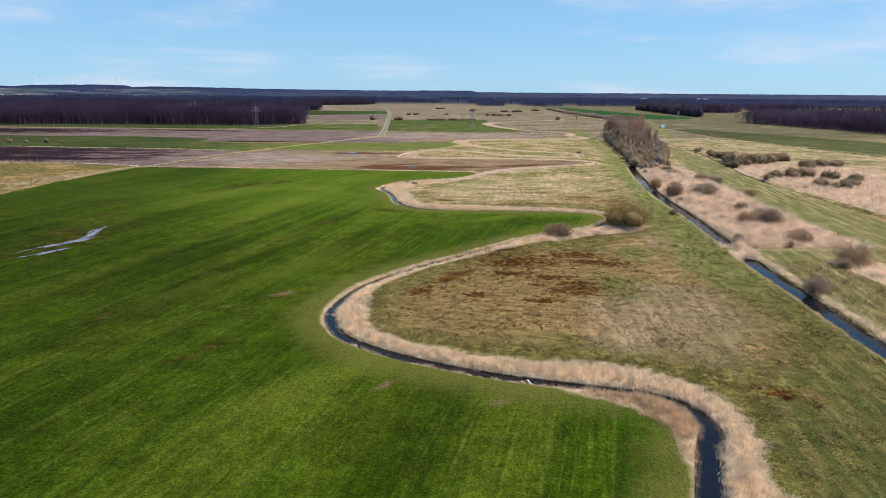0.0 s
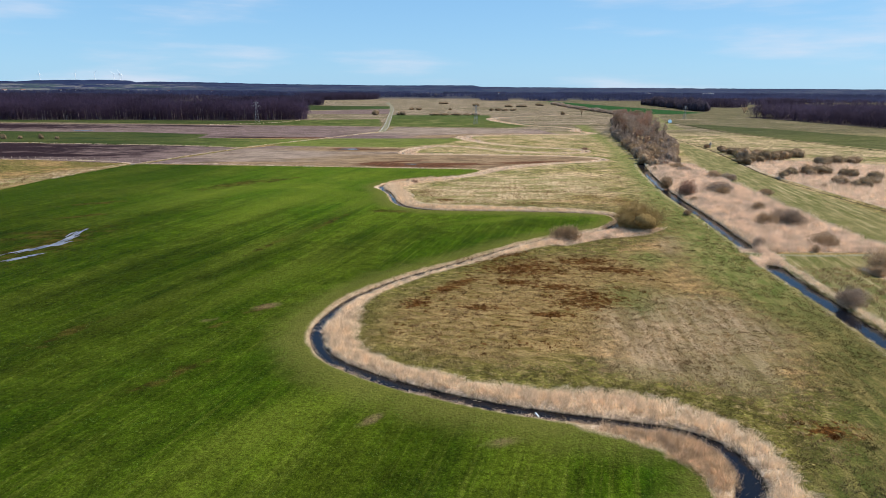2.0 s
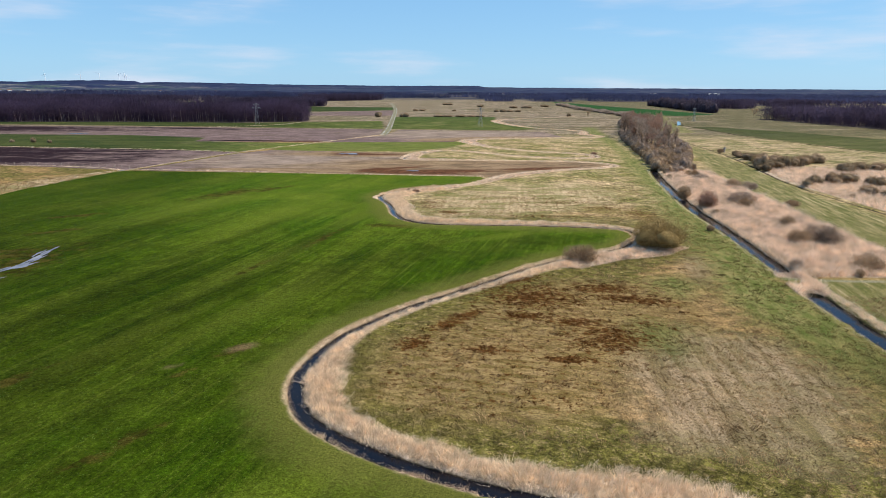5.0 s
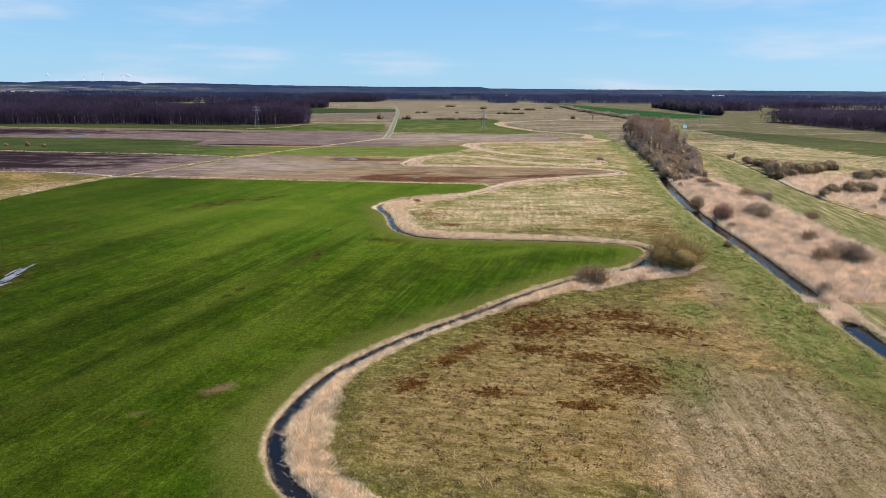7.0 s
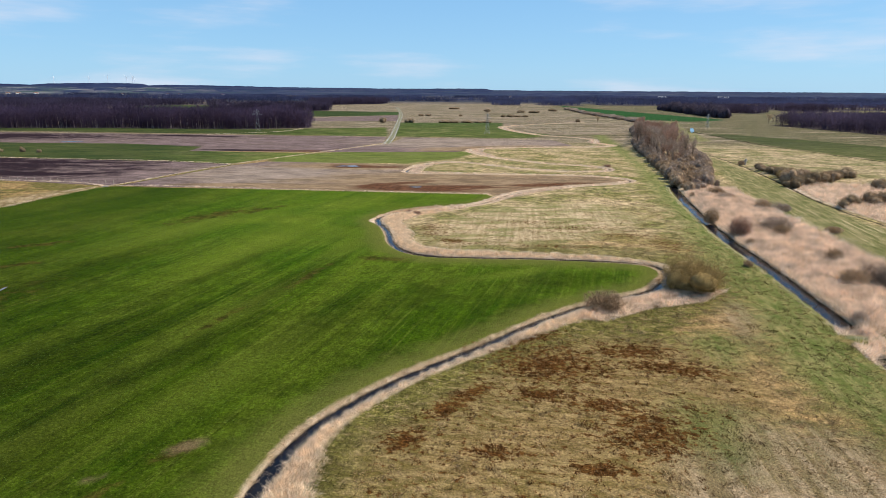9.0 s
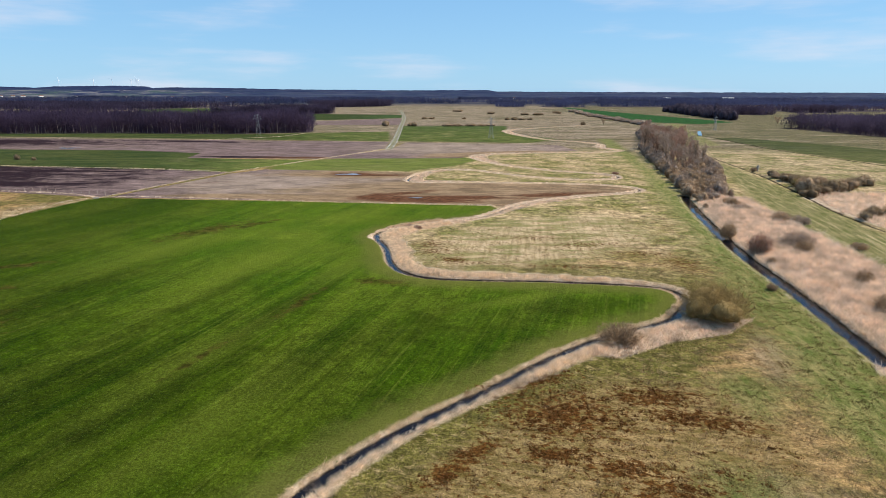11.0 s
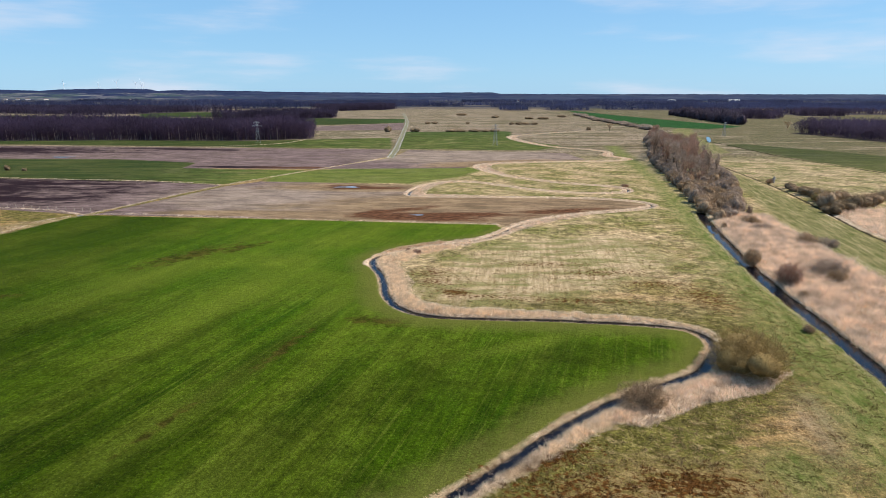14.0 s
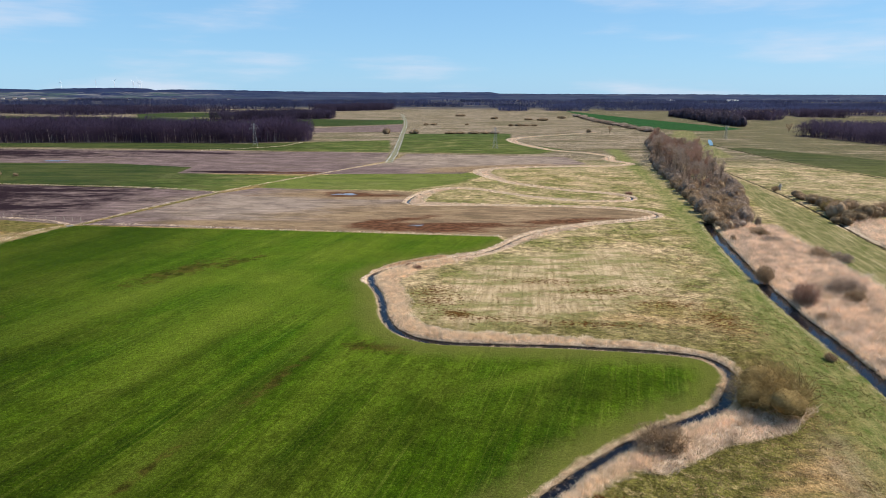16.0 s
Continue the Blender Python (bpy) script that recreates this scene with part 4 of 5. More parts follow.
stuff("reed_belt", belt(near, 18, -1, 2, 0.85, 11, 0.5, 1.05, 0.036, 3), REED, "dry straw-coloured reeds along the stream's inner bank", "reeds")
stuff("reed_belt", belt(far_slim, 4, 1, 3, 0.7, 6, 0.4, 0.8, 0.10), REED_PALE, "pale dry reeds along the upper stream", "reeds")
stuff("reed_belt", belt(far_slim, 4, -1, 4, 0.7, 6, 0.4, 0.8, 0.10, 3), REED_PALE, "pale dry reeds along the upper stream", "reeds")
for line, seed in ((DITCHES[0], 5), (DITCHES[1], 7)):
    wide = np.c_[line, np.full(len(line), 0.9), np.full(len(line), 1.5)]
    stuff("ditch_grass", belt(wide, 7, 1, seed, 1.75, 7, 0.25, 0.5), REED, "short bleached grass along the ditch's edge", "grass")
    stuff("ditch_grass", belt(wide, 12, -1, seed + 1, 1.55, 8, 0.7, 1.3, column=3), REED, "dry overhanging grass along the ditch's edge", "grass")
    bank = np.c_[line, np.full(len(line), 0.55), np.full(len(line), 0.55)]
    stuff("bank_sedge", joined([belt(bank, 7, side, seed + 30, 1.15 if side > 0 else 1.05, 7, 0.3 + 0.15 * (side < 0), 0.9, 0.07) for side in (1, -1)]), BANK, "brown tussocks on the ditch's steep bank", "sedge")


bank = np.c_[near[:, :2], np.full(len(near), 0.35), np.full(len(near), 0.35)]
stuff("bank_sedge", joined([belt(bank, 9, side, 37 + side, 0.42, 6, 0.3, 0.6, 0.07) for side in (1, -1)]), BANK, "dark brown tussocks overhanging the stream's steep banks", "sedge")


def scatter(rings, per_metre2, seed):
    rng = np.random.default_rng(seed)
    out = []
    for ring in rings:
        r = np.array(ring, float)
        lo, hi = r.min(0), r.max(0)
        q = rng.uniform(lo, hi, (int(np.prod(hi - lo) * per_metre2), 2))
        out.append(q[inside(q, ring)])
    return np.vstack(out), rng


def reed_bed(name, ring, per_metre2, seed, each, low, high, width, label):
    xy, rng = scatter([ring], per_metre2, seed)
    keep = np.minimum.reduce([off_line(xy, line) for line in (*DITCHES, STREAM, SIDE)]) > 1.7
    keep &= cloudy(xy[:, 0], xy[:, 1], 6, seed) > 0.22
    xy = xy[keep]
    tall = 0.6 + 0.8 * cloudy(xy[:, 0], xy[:, 1], 9, seed + 9)
    v, f = tufts(xy, ground_height(xy), each, low, high, 0.25, 0.6, width, rng)
    v[:, 2] *= tall.repeat(each * 3)
    return stuff(name, (v, f), TUFT if name == "dry_grass" else REED_PALE, label, "reeds")


reed_bed("reed_bed", STRAW[0], 7, 11, 7, 0.9, 1.7, 0.06, "bleached reed bed beside the straight ditch")
reed_bed("reed_bed", STRAW[1], 1.6, 12, 7, 0.9, 1.7, 0.10, "bleached reed bed among willow scrub")
reed_bed("reed_bed", STRAW[2], 4, 13, 6, 0.7, 1.3, 0.06, "bleached reeds and tall grass by the ditch")
reed_bed("dry_grass", [(56, 50), (56.5, 117), (67, 116), (69, 50)], 2.2, 16, 6, 0.3, 0.7, 0.07, "thin tufts of bleached grass in a damp strip by the ditch")
reed_bed("reed_bed", STRAW[4], 8, 15, 8, 0.5, 1.0, 0.05, "dry reeds round the ends of the ditch at the crossing")
reed_bed("dry_grass", DRY[3], 1.0, 17, 6, 0.4, 0.8, 0.09, "bleached dry grass along the edge of the green field")
reed_bed("reed_bed", STRAW[3], 8, 14, 8, 0.5, 1.0, 0.05, "flattened dry reeds beside the stream")

MEADOW = [[(-15, 80), (-15, 95), (0, 114), (18, 130), (44, 146), (36, 164), (-8, 170), (-15, 180), (-10, 205), (60, 230), (50, 80), (48, 42), (26, 42), (27, 62), (16, 72), (-5, 77)]]
xy, rng = scatter(MEADOW, 5.0, 21)
keep = (np.minimum.reduce([off_line(xy, line) for line in (*DITCHES, STREAM)]) > 2.5) & (rng.uniform(size=len(xy)) < np.clip(1.7 - xy[:, 1] / 130, 0.18, 1)) & (depth_in(xy, LUSH) < -0.5)
keep &= (cloudy(xy[:, 0], xy[:, 1], 4, 31) > 0.34) & (rust_crowd(xy) < rng.uniform(0.1, 0.6, len(xy)))
xy = xy[keep]
lush_side = (off_line(xy, STREAM) + 4 * cloudy(xy[:, 0], xy[:, 1], 5, 33) < 10) | (depth_in(xy, VERGE) > -3 + 4 * cloudy(xy[:, 0], xy[:, 1], 4, 34))
for some, mat, label in ((~lush_side, TUFT, "matted straw-coloured tufts in the rough meadow"), (lush_side, TUFT_GREEN, "coarse yellowish green tufts in the rough meadow")):
    stuff("meadow_grass", tufts(xy[some], ground_height(xy[some]), 8, 0.12, 0.28, 0.2, 0.85, 0.08, rng), mat, label, "grass")
xy, rng = scatter([[(-14, 84), (-12, 100), (6, 126), (34, 126), (34, 90), (10, 72)], [(28, 60), (38, 60), (38, 72), (28, 72)], [(-22, 155), (-8, 155), (-8, 162), (-22, 162)]], 9, 22)
xy = xy[rust_at(xy) > 0.4 * rng.uniform(0, 1, len(xy)) ** 2 + 0.02]
stuff("sedge", tufts(xy, ground_height(xy), 7, 0.14, 0.32, 0.18, 0.8, 0.09, rng), SEDGE, "dark rust-brown sedge tussocks in wet hollows", "sedge")
xy, rng = scatter([[(-60, 46), (-60, 120), (-8, 110), (-20, 86), (0, 68), (20, 62), (17, 44)]], 2.6, 23)
xy = xy[(depth_in(xy, LUSH) > 0.6) & (cloudy(xy[:, 0], xy[:, 1], 3, 41) > 0.5)]
stuff("field_grass", tufts(xy, ground_height(xy), 4, 0.06, 0.16, 0.15, 1.0, 0.07, rng), GREEN, "short young green blades in the sown field", "grass")
for k, line in enumerate(BALKS):
    line = smooth_line(line, 3)
    wide = np.c_[line, np.full(len(line), 0.9), np.full(len(line), 0.9)]
    pieces = [belt(wide, 3.5, side, 60 + k, -0.15, 6, 0.5, 1.0, 0.07) for side in (1, -1)]
    stuff("balk_grass", joined(pieces), REED_PALE, "strip of pale dry grass between two fields", "grass")
DITCH_SEDGE = blades("ditch_sedge", (0.018, 0.024, 0.008), (0.06, 0.062, 0.022), 0.2, 0.3)
for line, w in ((SIDE, 0.3), (FAR, 0.9)):
    wide = np.c_[line, np.full(len(line), w), np.full(len(line), w)]
    pieces = [belt(wide, 5, side, 80, -0.2, 6, 0.5, 0.9, 0.1) for side in (1, -1)]
    stuff("ditch_sedge", joined(pieces), DITCH_SEDGE, "dark green sedge filling a narrow field ditch", "sedge")

# ---- shrubs and trees ----
BARK = per_tree("grey_bark", (0.085, 0.068, 0.054), (0.16, 0.135, 0.11))
TWIG_BROWN = per_tree("brown_twigs", (0.285, 0.190, 0.112), (0.405, 0.280, 0.176))
STEMS = per_tree("pale_stems", (0.26, 0.195, 0.135), (0.40, 0.31, 0.22))
TWIG_GREY = per_tree("grey_twigs", (0.265, 0.190, 0.138), (0.380, 0.284, 0.216))
TWIG_OLIVE = per_tree("budding_twigs", (0.235, 0.158, 0.060), (0.300, 0.205, 0.082))
TWIG_DARK = per_tree("dark_twigs", (0.075, 0.056, 0.074), (0.11, 0.083, 0.104))
TWIG_DULL = per_tree("dull_twigs", (0.20, 0.140, 0.082), (0.30, 0.215, 0.132))
TWIG_RED = per_tree("reddish_twigs", (0.265, 0.155, 0.108), (0.38, 0.230, 0.168))


def shrub_meshes(name, height, width, stems, twigs, seed, twig_len=0.9, twig_width=0.035, lobes=4, hollow=0.3, loose=0.6, core=0.0):
    """Many bent stems from one foot, and a dome of fine twigs with an uneven outline."""
    rng = np.random.default_rng(seed)
    wood, ends = [], []
    for _ in range(stems):
        t = rng.uniform(0, 2 * math.pi)
        out, up = rng.uniform(0.15, 0.95), rng.uniform(0.55, 0.95)
        tip = np.array([math.cos(t) * out * width / 2 * 0.85, math.sin(t) * out * width / 2 * 0.85, height * up * math.sqrt(1 - 0.7 * out ** 2)])
        foot = np.array([math.cos(t), math.sin(t), 0]) * rng.uniform(0, 0.12) * width
        mid = (foot + tip) / 2 + np.array([math.cos(t), math.sin(t), 0]) * 0.1 * width + rng.normal(0, 0.05 * width, 3) * (1, 1, 0.3)
        r = 0.014 + 0.009 * height
        foot[2] = -0.1
        wood.append(tube([foot, (foot + mid) / 2 + rng.normal(0, 0.03 * width, 3), mid, tip], [r, r * 0.8, r * 0.55, r * 0.2], 4))
        ends += [(mid, tip)] * 2 + [((foot + mid) / 2, mid)]
    # twigs fill a lumpy dome
    heads = np.c_[rng.uniform(-0.28, 0.28, (lobes, 2)) * width, rng.uniform(0.22, 0.5, lobes) * height]
    size = np.c_[rng.uniform(0.24, 0.34, (lobes, 2)) * width, rng.uniform(0.34, 0.48, lobes) * height]
    pick = rng.integers(0, lobes, twigs)
    d = rng.normal(size=(twigs, 3))
    d /= np.linalg.norm(d, axis=1, keepdims=True)
    r = rng.uniform(0, 1, twigs) ** hollow
    p = heads[pick] + d * r[:, None] * size[pick]
    p[:, 2] = np.abs(p[:, 2]) * 1.0 + 0.02
    way = p - np.array([0, 0, -0.1 * height])
    way /= np.linalg.norm(way, axis=1, keepdims=True) + 1e-6
    way = way * (1, 1, 0.9) + rng.normal(0, loose, (twigs, 3)) + (0, 0, 0.25)
    way /= np.linalg.norm(way, axis=1, keepdims=True)
    ln = twig_len * rng.uniform(0.5, 1.3, twigs) * np.clip(height / 4, 0.5, 1.3)
    v1 = slivers(p - way * ln[:, None] * 0.5, p + way * ln[:, None] * 0.6, twig_width * rng.uniform(0.6, 1.5, twigs), rng)
    a = np.array([e[0] for e in ends]).repeat(8, 0)
    b = np.array([e[1] for e in ends]).repeat(8, 0)
    q = a + (b - a) * rng.uniform(0, 1, (len(a), 1))
    tip = q + rng.normal(0, 0.1 * width, q.shape) + (0, 0, 0.12 * height)
    v2 = slivers(q, tip, np.full(len(q), twig_width * 1.4), rng)
    twigs_all = [v1, v2]
    if core:
        inner = heads * (1, 1, 0.92)
        twigs_all.append(domes(inner, size * core, rng, True))
    twig_mesh = mesh_of(name + "_twigs", *joined(twigs_all))
    twig_mesh.polygons.foreach_set("use_smooth", np.ones(len(twig_mesh.polygons), bool))
    return mesh_of(name + "_stems", *joined(wood)), twig_mesh


def tree_meshes(name, height, width, limbs, twigs, seed, lift=0.3, twig_width=0.045):
    """A leaning tapered trunk, rising limbs with side branches, and bare twigs on them."""
    rng = np.random.default_rng(seed)
    lean = rng.normal(0, 0.04, 2) * height
    heights = np.linspace(0, 1, 7)
    trunk = [np.array([lean[0] * h ** 1.5 + rng.normal(0, 0.012) * height * h, lean[1] * h ** 1.5 + rng.normal(0, 0.012) * height * h, h * height * 0.97]) for h in heights]
    trunk[0][2] = -0.2
    r0 = 0.011 * height + 0.03
    wood = [tube(trunk, [r0 * (1.25 if h == 0 else (1 - 0.93 * h)) for h in heights], 6)]
    spans = []
    for k in range(limbs):
        h = lift + (0.96 - lift) * (k + rng.uniform(0, 1)) / limbs
        i = min(int(h * 6), 5)
        foot = trunk[i] + (trunk[i + 1] - trunk[i]) * (h * 6 - i)
        t = k * 2.4 + rng.uniform(-0.5, 0.5)
        reach_out = width / 2 * math.sin(math.pi * min(1, 0.25 + 0.75 * (1 - (h - lift) / (1 - lift)))) * rng.uniform(0.65, 1.1)
        rise = height * (1 - h) * rng.uniform(0.3, 0.75) + 0.06 * height
        tip = foot + np.array([math.cos(t) * reach_out, math.sin(t) * reach_out, rise])
        mid = foot + (tip - foot) * (0.55, 0.55, 0.38) + rng.normal(0, 0.02 * height, 3)
        r = r0 * (1 - h) * 0.55 + 0.015
        wood.append(tube([foot, mid, tip], [r, r * 0.6, r * 0.15], 4))
        spans += [(foot, mid), (mid, tip), (mid, tip)]
        for _ in range(3):
            u = rng.uniform(0.3, 1)
            start = mid + (tip - mid) * u if rng.uniform() < 0.6 else foot + (mid - foot) * u
            end = start + rng.normal(0, 0.07 * height, 3) * (1, 1, 0.5) + (0, 0, 0.07 * height)
            wood.append(tube([start, end], [r * 0.35, 0.008], 3))
            spans += [(start, end)] * 2
    spans.append((trunk[5], trunk[6]))
    a, b = np.array([s[0] for s in spans]), np.array([s[1] for s in spans])
    pick = rng.integers(0, len(spans), twigs)
    q = a[pick] + (b - a)[pick] * rng.uniform(0.15, 1.05, (twigs, 1)) + rng.normal(0, 0.018 * height, (twigs, 3))
    way = (b - a)[pick]
    way /= np.linalg.norm(way, axis=1, keepdims=True) + 1e-6
    way = way * 0.7 + rng.normal(0, 0.38, (twigs, 3)) + (0, 0, 0.6)
    way /= np.linalg.norm(way, axis=1, keepdims=True)
    ln = height * 0.075 * rng.uniform(0.5, 1.5, (twigs, 1))
    crown = slivers(q, q + way * ln, twig_width * rng.uniform(0.6, 1.5, twigs), rng)
    return mesh_of(name + "_trunk", *joined(wood)), mesh_of(name + "_crown", *crown)


def plant(kind, meshes, x, y, turn, scale, twig_mat, label, category, group="", names=("trunk", "crown"), mats={}):
    """One shrub or tree: an Empty at its foot with its wood and its twigs."""
    root = new(kind)
    root.empty_display_size = 0.5
    for name, me, mat in zip(names, meshes, (STEMS if kind == "shrub" else BARK, twig_mat)):
        key = (me.name, mat.name)
        if key not in mats:
            mats[key] = me.copy() if me.materials else me
            mats[key].materials.clear()
            mats[key].materials.append(mat)
        part(name, mats[key], None, root)
    z = -0.05
    root.matrix_basis = Matrix.Translation((x, y, max(z, -0.3))) @ Matrix.Rotation(radians(turn), 4, "Z") @ Matrix.Diagonal((*scale, 1))
    return tagged(root, label=label, category=category, group=group)


SHRUBS = [shrub_meshes("shrub", 4.0, 6.0, 26, 3600, 50 + k, 0.6, 0.05, 5) for k in range(4)]
DENSE = [shrub_meshes("scrub", 6.0, 8.0, 12, 2700, 60 + k, 0.55, 0.07, 4, 0.16, 0.5, 0.76) for k in range(4)]
WILLOW = shrub_meshes("willow", 6.4, 10.5, 40, 15000, 70, 0.5, 0.042, 9, 0.26, 0.6, 0.62)
ROUND = shrub_meshes("round_shrub", 5.4, 6.6, 48, 3400, 71, 0.6, 0.045, 5, 0.4)
TREES = [tree_meshes("alder", 16, 5.0, 16, 1700, 80 + k, 0.22, 0.065) for k in range(5)]
LONE = tree_meshes("oak", 9.5, 8.5, 14, 2000, 90, 0.2, 0.07)

plant("willow_bush", WILLOW, 39.8, 145.2, 30, (1.16, 1.05, 0.94), TWIG_OLIVE, "large olive-brown willow bush beside the stream bend", "bush")
plant("willow_bush", SHRUBS[0], 21.2, 133.9, 0, (1.15, 0.95, 0.86), TWIG_BROWN, "brown leafless bush standing in reeds on the stream bank", "bush")
plant("shrub", ROUND, 63.3, 185.0, 10, (0.95, 0.95, 1.0), TWIG_RED, "round dark brown shrub with fanned bare branches by the ditch", "shrub")
plant("shrub", ROUND, 62.9, 200.4, 80, (0.85, 0.8, 0.76), TWIG_BROWN, "rounded bare shrub on the ditch bank", "shrub")
# x, y, width, height of the lone shrubs
LONE_SHRUBS = [(76.2, 193.5, 9.0, 3.8), (74.8, 188, 6, 3.0), (86, 221, 7, 3.4), (89.5, 219, 5.5, 2.6), (88, 191, 4.6, 2.2), (74, 166, 5.0, 2.8), (72.6, 150.5, 9.6, 4.4), (68.2, 149.5, 5.0, 3.6), (71, 131.8, 6.4, 3.2),
               (57.6, 130.2, 3.6, 2.6), (54.6, 159.8, 2.6, 1.5), (71.2, 115.4, 6.5, 4.6), (54.8, 98.4, 5.0, 3.4), (66.5, 127.5, 2.2, 1.6), (80.4, 245, 7.2, 3.0), (80.8, 237, 5.5, 2.4),
               (70.6, 237.5, 2.2, 2.4), (62.4, 177, 2.6, 2.0), (86, 257, 2.4, 4.2), (-15.4, 204.6, 2.4, 1.2), (-17.8, 207, 1.8, 1.0), (60.5, 318, 5, 1.2), (68, 113, 3.2, 2.0)]
for k, (x, y, w, h) in enumerate(LONE_SHRUBS):
    look_like = ("low reddish dry shrub in stream reeds", TWIG_RED) if w < 2.5 and x < 0 or y > 300 else ("leafless brown willow shrub standing in bleached reeds", TWIG_BROWN if k % 3 else TWIG_GREY)
    plant("shrub", SHRUBS[k % 4], x, y, 47 * k, (w / 6, w / 6 * 0.85, h / 4), look_like[1], look_like[0], "shrub", "lone shrubs by the ditch")

# scrub and trees of the row between the ditch and the green lane
rng = np.random.default_rng(5)
ROW = [(y, *(np.interp(y, *zip(*side)) for side in ([(249, 71), (284, 76), (331, 84), (380, 91), (430, 101), (480, 115), (560, 132), (680, 172)], [(249, 86), (262, 90), (283, 96), (319, 107), (361, 118), (410, 126), (463, 132), (573, 151), (680, 184)])))
       for y in np.arange(252, 670, 5.2)]
for k, (y, left, right) in enumerate(ROW):
    for u in list(np.arange(left + 2.2, min(left + 19 if y < 345 else left + 10, right - (4 if y < 300 else 0)), 5.2)) + ([right - 2.5] if 285 < y < 420 else []):
        low = 0.66 if y < 262 else 0.9
        s = rng.uniform(0.75, 1.12) * low
        plant("scrub_willow", DENSE[rng.integers(4)], u + rng.uniform(-1.2, 1.2), y + rng.uniform(-1.5, 1.5), rng.uniform(0, 360), (s * 0.95, s * 0.95, s * rng.uniform(0.9, 1.12)),
              (TWIG_GREY, TWIG_BROWN, TWIG_BROWN)[rng.integers(3)] if y < 350 else TWIG_GREY, "dense grey-brown leafless willow scrub along the ditch", "bush", "willows of the row")
    if y > 318:
        inner = left + 7 if y < 420 else left + 3
        for u in np.arange(inner, max(right - (9 if y < 345 else 4.5), inner + 1), 6.6 if y < 430 else 8.4):
            s = rng.uniform(0.74, 1.02) * float(np.interp(y, (318, 375, 420, 480, 560), (0.55, 0.9, 0.95, 0.72, 0.58)))
            plant("tree", TREES[rng.integers(5)], u + rng.uniform(-2, 2), y + rng.uniform(-2.4, 2.4), rng.uniform(0, 360), (s * 1.05, s * 1.05, s),
                  TWIG_RED if rng.uniform() < (0.3 if y < 390 else 0.6) else TWIG_GREY, "tall leafless alder with grey trunk in the tree row", "tree", "trees of the row", ("trunk", "crown"))

# scrub beside the side ditch
SIDE_SCRUB = [(119.5, 277, 8, 6.4), (124, 285, 7, 5.5), (127, 296, 6, 4.5), (128.5, 307, 5, 3.6), (128, 317, 4.5, 3), (128.5, 273, 8, 6), (136, 280, 8, 5.6), (143, 287, 8, 5), (150, 291, 8, 4.6), (126, 311, 5, 3.2), (126.5, 302, 6, 4), (125.5, 291, 6, 4.4), (122, 281, 7, 5), (115.5, 264, 6, 4), (121, 268, 7, 5), (133, 290, 7, 5),
              (146, 262, 8, 4.4), (153, 266, 8, 4.6), (160, 268, 7, 4.2), (110.8, 226, 5, 3.2), (116, 230, 6, 3.4), (122.5, 232, 7, 4.8), (129, 234, 7, 4.6), (135, 229, 7, 4.4), (121, 212, 6, 3.4), (126, 207, 6, 3.2), (131, 211, 6, 3.4), (113, 205, 2.5, 1.6), (140, 222, 6, 3.6)]
for k, (x, y, w, h) in enumerate(SIDE_SCRUB):
    plant("scrub_willow", DENSE[k % 4], x, y, 61 * k, (w / 7.4, w / 7.4, h / 6), TWIG_OLIVE if k == 1 else TWIG_BROWN if k % 3 == 0 else TWIG_DULL,
          "leafless willow scrub beside a field ditch", "bush", "willow scrub by the side ditch")

# single trees and bushes far out in the meadows: x, y, width, height
FAR_BUSHES = [(-33, 684, 14, 3.2), (-22, 685, 14, 3), (-10, 686, 14, 3.2), (2, 688, 14, 3), (12, 689, 12, 2.8), (-72, 841, 8, 4), (-61, 842, 10, 4), (37, 832, 9, 4), (46, 834, 10, 4), (55, 835, 10, 3.6), (65, 836, 9, 3.4), (-20, 850, 6, 3),
              (-98, 674, 9, 6.5), (-69, 678, 10, 5.5), (112.6, 713, 5, 5), (-259, 345, 3.4, 4), (-252, 349, 3, 2), (-241, 350, 3.4, 3.4), (-230, 348, 2.6, 2.2), (92, 998, 20, 5), (70, 1010, 16, 4), (20, 1040, 14, 5), (-40, 1150, 22, 5), (130, 1080, 20, 5)]
for k, (x, y, w, h) in enumerate(FAR_BUSHES):
    plant("field_bush", DENSE[k % 4], x, y, 37 * k, (w / 7.4, w / 7.4, h / 6), TWIG_DULL, "dark leafless bush alone in the open fields", "bush", "bushes far out in the fields")
for x, y, s in ((318, 716, 1.05), (128, 681, 0.9), (469, 1132, 1.3), (482, 1134, 1.35), (494, 1136, 1.3)):
    plant("field_tree", LONE, x, y, x, (s, s, s), TWIG_BROWN, "broad leafless tree alone in a meadow", "tree", "", ("trunk", "crown"))
for k in range(34):
    y = 735 + 13 * k
    plant("hedge_bush", DENSE[k % 4], float(np.interp(y, (735, 817, 958, 1200), (181, 177, 170, 170))) + rng.uniform(-4, 4), y, 50 * k, (1.9, 1.9, rng.uniform(0.7, 1.1)), TWIG_GREY, "leafless hedge bush beside a green field", "bush", "hedge beside the green field")
for k in range(40):
    u = k / 39
    plant("avenue_tree", DENSE[k % 4], 326 + 26 * u + rng.uniform(-9, 9), 858 + 340 * u, 70 * k, (2.1, 2.1, rng.uniform(2.2, 3.6)), TWIG_DARK, "leafless tree in a row across distant meadows", "tree", "trees in a distant row", ("trunk", "crown"))


